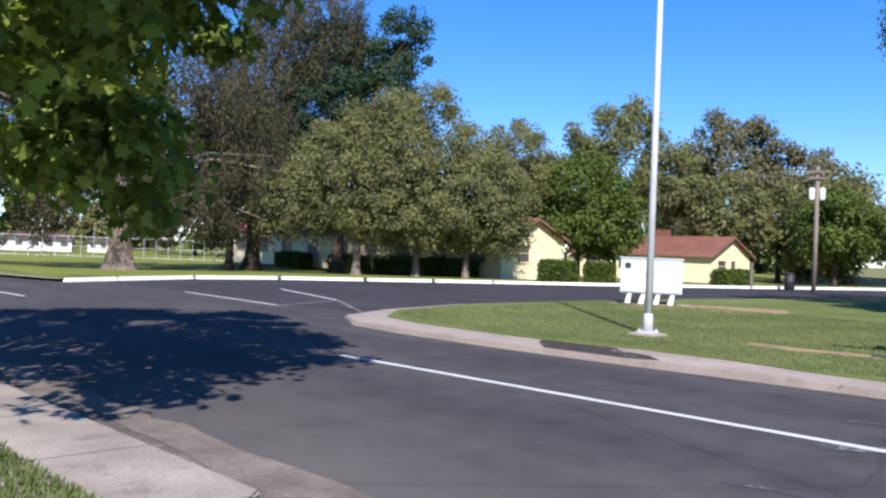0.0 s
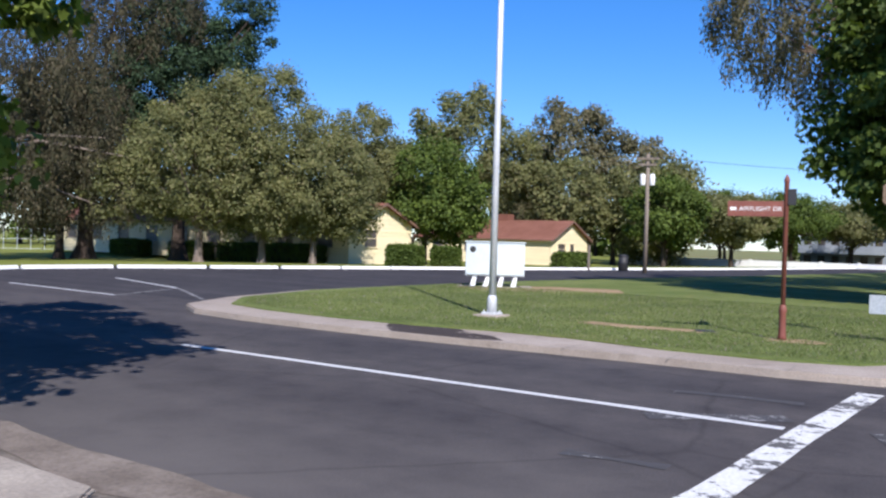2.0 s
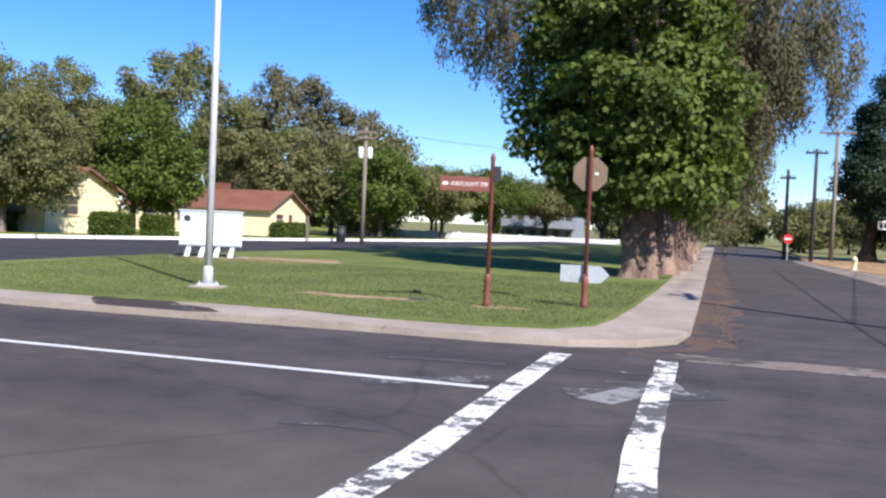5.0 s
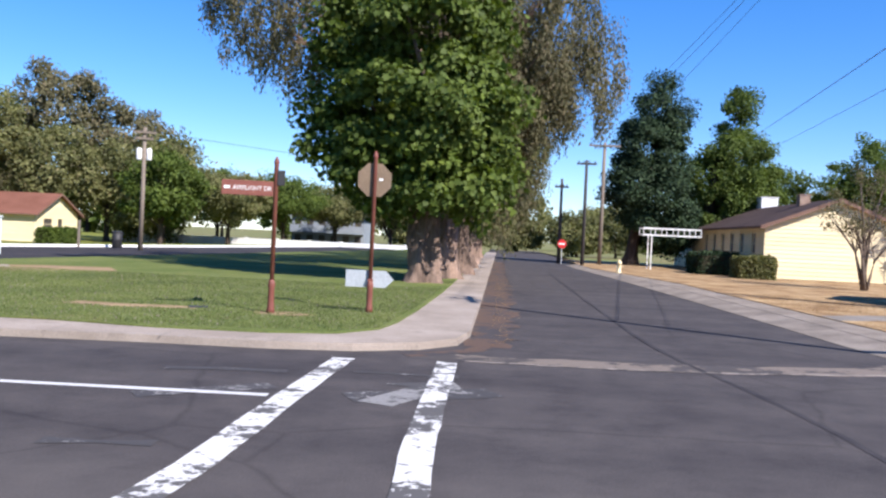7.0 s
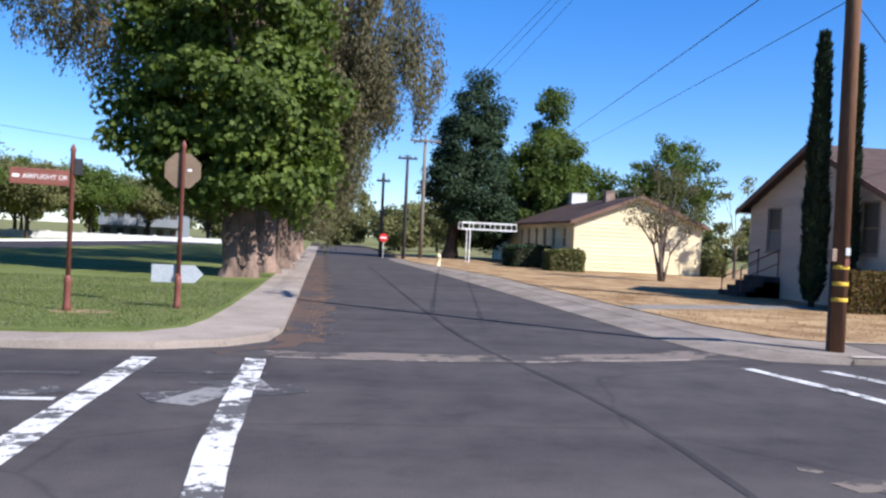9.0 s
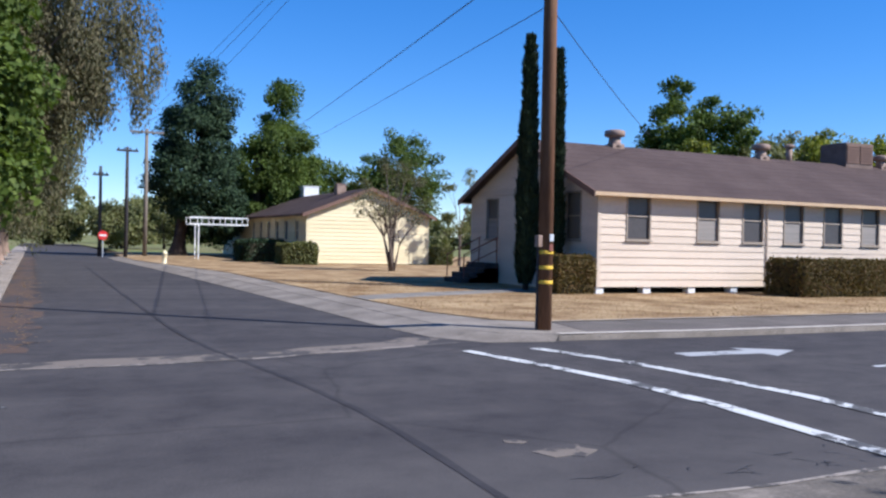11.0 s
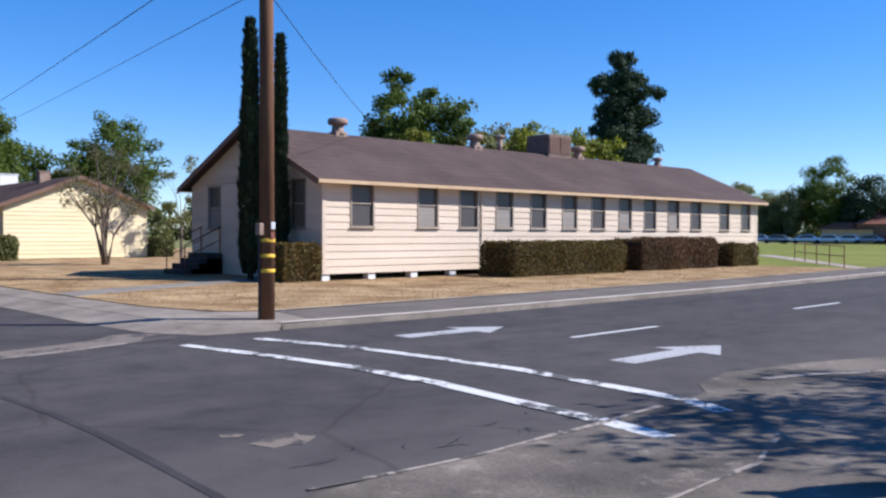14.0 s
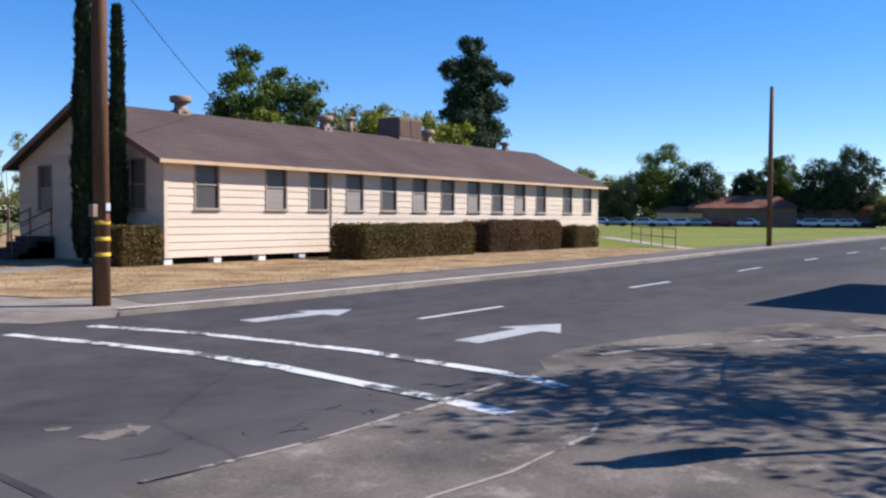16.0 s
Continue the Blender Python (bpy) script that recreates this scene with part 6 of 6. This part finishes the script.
# the big tree at the island's corner and its row
tree((-2.2, 27.1, 0.1), "stout tree with a dense fresh green crown", [(-0.6, -0.2, 6.6, 2.9, 2.9, 2.9), (-1.8, 0.1, 4.7, 2.0, 2.0, 1.9), (0.9, 0.1, 4.3, 1.9, 1.9, 1.9), (-0.4, -0.9, 3.9, 2.0, 1.6, 1.6), (0.2, 0, 8.3, 2.2, 2.2, 1.6), (-0.2, -0.6, 5.7, 2.7, 2.3, 1.6), (-1.0, -0.4, 3.4, 1.6, 1.3, 0.9), (1.3, 0, 5.6, 1.7, 1.8, 1.5), (1.0, -0.6, 3.0, 1.1, 0.9, 0.7)], 42000, 0.18, LEAF_GREEN, BARK_PINK, 0.50, 3.0, 70, "lobed", clump=0.60, limbs=12, flare=1.5, rugged=0.26, hollow=0.85, per=240)
tree((-1.75, 30.6, 0.1), "old tree with a pale trunk and brown hanging leaves", [(-4.9, -1.0, 10.5, 3.4, 3.0, 3.4), (-6.9, -1.4, 9.4, 1.9, 1.9, 1.7), (-1.5, 0, 11.5, 4, 4, 4), (-5.5, -0.8, 7.4, 1.2, 1.2, 1.3)], 30000, 0.165, LEAF_BROWN, BARK_PINK, 0.42, 5.5, 71, "blade", 0.5, 1.1, 0.4, limbs=36, rugged=0.26, flare=1.6, per=150, face_up=0.1)
tree((-1.5, 35.2, 0.1), "old tree with a pinkish trunk and brown hanging leaves", [(0.6, 0, 10.5, 4.4, 4.4, 5.5), (2.3, 0, 7.6, 2.6, 2.6, 2.6), (1.3, 0.4, 4.8, 1.9, 2.2, 2.8), (-2, 0, 13, 4, 4, 4), (4.6, -0.8, 8.2, 1.5, 1.6, 1.8), (3.6, 0, 10.4, 2.4, 2.4, 2.6)], 60000, 0.19, LEAF_BROWN, BARK_PINK, 0.46, 5.5, 72, "blade", 0.55, 1.1, 0.35, limbs=40, rugged=0.24, per=170, face_up=0.1)
for k, (x, y) in enumerate(((-1.5, 42.5), (-1.5, 50.0), (-1.6, 58.0), (-1.6, 67.0))):
    tree((x, y, 0.1), "old roadside tree with a pinkish trunk and hanging leaves", [(0.6, 0, 8.5, 3.8, 3.8, 4.5), (1.8, 0, 5.0, 2.0, 2.4, 2.6)], 20000, 0.22, LEAF_BROWN if k % 2 else LEAF_OLIVE, BARK_PINK, 0.42, 5, 73 + k, "blade", 0.6, 1.0, 0.35, group="old trees along the side street", rugged=0.12)
# street's end
for k, (x, y, r, h) in enumerate(((2.5, 118, 4.0, 3.0), (-5, 112, 5, 4.0), (10, 112, 4.0, 3.2), (16, 120, 5.0, 4.5))):
    tree((x, y, -0.5), "far rounded tree at the end of the street", [(0, 0, h, r, r, h * 0.75)], 5000, 0.45, LEAF_OLIVE, BARK_DARK, 0.22, 2, 80 + k, group="trees at the street's end")
tree((9.7, 64.6, 0.1), "tall dark evergreen leaning over the street", [(1.6, 0, 11.0, 2.0, 2.0, 2.6), (1.2, 0, 8.2, 2.5, 2.5, 2.6), (1.4, 0, 5.4, 3.2, 3.2, 2.8), (2.2, 0, 3.0, 2.8, 2.8, 2.0), (0.6, 0, 6.8, 1.8, 1.8, 1.6)], 34000, 0.25, LEAF_DARK, BARK_DARK, 0.42, 8, 90, clump=0.6, per=300, hollow=0.65, limbs=24, lean=(1.2, 0))
tree((15.8, 66.2, 0.1), "tall evergreen with a lumpy green crown", [(1.6, 0, 11.2, 1.5, 1.5, 2.2), (2.0, 0, 8.4, 2.7, 2.7, 1.9), (0.5, 0, 6.6, 2.8, 2.8, 2.2), (2.6, 0, 5.6, 2.4, 2.4, 1.8), (0.8, 0, 4.0, 3.0, 3.0, 2.2)], 30000, 0.25, LEAF_GREEN, BARK_DARK, 0.4, 8, 91, clump=0.6, per=300, hollow=0.65, limbs=24)
# round the yellow hut
def shrub_tree(at, seed):
    rng = random.Random(seed)
    nrng = np.random.default_rng(seed)
    t = thing("small_tree", at, "small many-stemmed tree with thin brownish foliage", "tree")
    P, O, C = clumps(nrng, [(0, 0, 3.5, 2.1, 2.1, 1.8), (-0.9, 0, 2.9, 1.1, 1.1, 0.8), (1.1, 0, 2.8, 1.0, 1.0, 0.9)], 4400, 0.36, 0.40)
    ends = [tuple(c) for cs in C for c in cs]
    rng.shuffle(ends)
    for k in range(9):
        e = Vector(ends[k % len(ends)])
        f = Vector((rng.uniform(-0.12, 0.12), rng.uniform(-0.12, 0.12), -0.05))
        mid = f.lerp(e, 0.45) + Vector((-e.x * 0.18, -e.y * 0.18, 0.25))
        bm = tubem([f, f.lerp(mid, 0.5), mid, mid.lerp(e, 0.5), e], [0.07, 0.055, 0.045, 0.03, 0.01], 7)
        for j in range(3):
            q = Vector(ends[(9 + k * 3 + j) % len(ends)])
            tube(bm, [mid, mid.lerp(q, 0.5) + Vector((0, 0, 0.1)), q], [0.025, 0.018, 0.006], 5, False)
        part("stem", bm, BARK_GREY, t, "", True)
    m = len(P)
    leaves("crown", P, nrng.normal(size=(m, 3)), O + nrng.normal(size=(m, 3)) * 0.7, 0.08 * (0.6 + 0.8 * nrng.random(m)), LEAF_BROWN, t)


shrub_tree((15.7, 38.0, 0.11), 95)
tree((23.2, 46.0, 0.1), "thin bare-branched small tree", [(0, 0, 3.6, 1.2, 1.2, 2.2)], 900, 0.16, LEAF_OLIVE, BARK_GREY, 0.09, 2.2, 96, limbs=26, low=0.3)
tree((28.2, 66.0, 0.1), "round grey-green tree behind the yellow hut", [(-0.3, 0, 6.6, 3.2, 3.2, 3.6), (-2.2, 0, 4.6, 3.0, 3.0, 2.8)], 14000, 0.26, LEAF_GREEN, BARK_DARK, 0.25, 3, 97)
tree((21.2, 70.0, 0.1), "broad dark tree behind the yellow hut", [(0, 0, 5.6, 4.0, 3.0, 2.9), (-3, 2, 5.0, 3, 3, 2.3)], 12000, 0.28, LEAF_GREEN, BARK_DARK, 0.25, 2.5, 98)
# two thin cypresses at the long hut's corner
def cypress(at, h, r, seed):
    rng = np.random.default_rng(seed)
    t = thing("cypress", at, "slender dark column-shaped cypress against the hut", "tree", "cypresses by the hut")
    part("trunk", tubem([(0, 0, -0.1), (0, 0, h * 0.5), (0, 0, h * 0.93)], [0.1, 0.06, 0.015]), BARK_DARK, t, "", True)
    n = 17000
    f = rng.random(n) ** 0.85
    prof = r * np.minimum(1, (f + 0.03) * 6) ** 0.5 * np.clip(1.02 - f, 0, 1) ** 0.45 * (1 + 0.10 * np.sin(f * 23 + seed))
    a = rng.uniform(0, 2 * np.pi, n)
    q = prof * (0.55 + 0.45 * rng.random(n)) * (1 + 0.1 * np.sin(a * 3 + f * 12))
    P = np.stack([q * np.cos(a), q * np.sin(a), 0.15 + f * (h - 0.2)], 1)
    O = np.stack([np.cos(a), np.sin(a), np.full(n, 0.1)], 1)
    ax = O * 0.35 + rng.normal(size=(n, 3)) * 0.25
    ax[:, 2] += 1
    leaves("foliage", P, ax, O + rng.normal(size=(n, 3)) * 0.4, 0.2 * (0.6 + 0.8 * rng.random(n)), LEAF_CYPRESS, t, "blade")


cypress((14.35, 23.4, 0.11), 7.85, 0.36, 101)
cypress((15.0, 22.75, 0.11), 7.35, 0.22, 102)
# behind the long hut
tree((41.0, 47.0, 0.1), "tall pine with a lumpy green crown", [(-0.4, 0, 10.4, 2.2, 2.2, 2.8), (2.2, -1, 9.4, 2.4, 2.4, 2.2), (-2.2, 0.6, 8.2, 1.6, 1.6, 1.8), (0.6, 0, 7, 3.2, 3.2, 2.6)], 12000, 0.3, LEAF_GREEN, BARK_DARK, 0.3, 7, 103, clump=0.45)
for k, (x, y, z, r, m) in enumerate(((43.2, 41.5, 7.0, 2.7, LEAF_OLIVE), (46.8, 40.4, 7.2, 2.6, LEAF_YELLOW), (39.6, 45, 6.6, 2.2, LEAF_YELLOW), (50.6, 38.6, 7.1, 2.4, LEAF_YELLOW), (48.2, 43.8, 7.6, 2.6, LEAF_OLIVE))):
    tree((x, y, 0.1), "rounded yellow-green tree behind the long hut" if m is LEAF_YELLOW else "rounded grey-green tree behind the long hut", [(0, 0, z - 1.0, r, r, 2.6), (0.8, 0.6, z - 2.6, r, r, 2.2)], 7500, 0.3, m, BARK_DARK, 0.2, 4, 104 + k)
drng = random.Random(8)
TIERS = [(-0.5, 0.2, 16.4, 0.7, 0.7, 0.9), (0.5, -0.2, 16.7, 0.6, 0.6, 0.8), (0, 0, 9.0, 2.0, 2.0, 6.2)]
for k in range(15):
    z, a = 15.2 - k * 0.72, k * 2.3
    reach = 0.9 + 0.11 * k + drng.uniform(-0.2, 0.5)
    TIERS.append((math.cos(a) * reach, math.sin(a) * reach, z, 1.6, 1.6, 0.8))
TIERS.append((2.3, -2.0, 14.0, 0.9, 0.9, 0.4))
tree((64.2, 45.4, 0.1), "tall dark deodar with ragged tiered branches", TIERS, 38000, 0.27, LEAF_DARK, BARK_DARK, 0.32, 14, 110, clump=0.4, limbs=12, hollow=0.2, per=110)
# far side of the sports lawn
for k, (x, y, z, rx, rz, m) in enumerate(((138.6, 59.2, 8.0, 4.3, 5.6, LEAF_GREEN), (139.0, 52.6, 5.6, 4.2, 4.6, LEAF_DARK), (135.8, 65.0, 4.6, 4.4, 3.9, LEAF_OLIVE), (137, 73, 5.2, 4.0, 4.2, LEAF_OLIVE), (150, 48.4, 6.4, 2.8, 3.0, LEAF_DARK), (145, 42.0, 6.6, 3.0, 4.8, LEAF_GREEN), (142.5, 34.6, 5.8, 4.4, 4.6, LEAF_DARK), (143.5, 30.4, 7.0, 4.2, 5.2, LEAF_DARK), (141, 23.0, 2.8, 4.0, 2.4, LEAF_OLIVE), (150, 15.0, 3.6, 5.0, 3.0, LEAF_OLIVE))):
    tree((x, y, 0.1), "far rounded tree beyond the sports lawn", [(0, 0, z, rx, rx, rz), (1, 1.5, z * 0.7, rx * 0.8, rx * 0.8, rz * 0.7)], 13000, 0.36, m, BARK_DARK, 0.35, z * 0.5, 120 + k, group="trees beyond the sports lawn")
# distant belt of trees
for k in range(46):
    a = radians(-8 + k * 4.0) if k < 30 else radians(112 + (k - 30) * 4)
    d = 230 + 30 * math.sin(k * 2.1)
    if k >= 30:
        d = 150 + 25 * math.sin(k * 1.7)
    h = (3.6 if k < 11 else 6.2) + 1.8 * math.sin(k * 1.3 + 1)
    tree((d * math.cos(a), d * math.sin(a), -1.0), "distant tree in a belt along the horizon", [(0, 0, h, 8, 8, h * 0.9)], 2000, 1.2, (LEAF_OLIVE, LEAF_GREEN, LEAF_OLIVE)[k % 3], BARK_DARK, 0.4, 3, 150 + k, clump=1.4, limbs=4, group="distant tree belt")
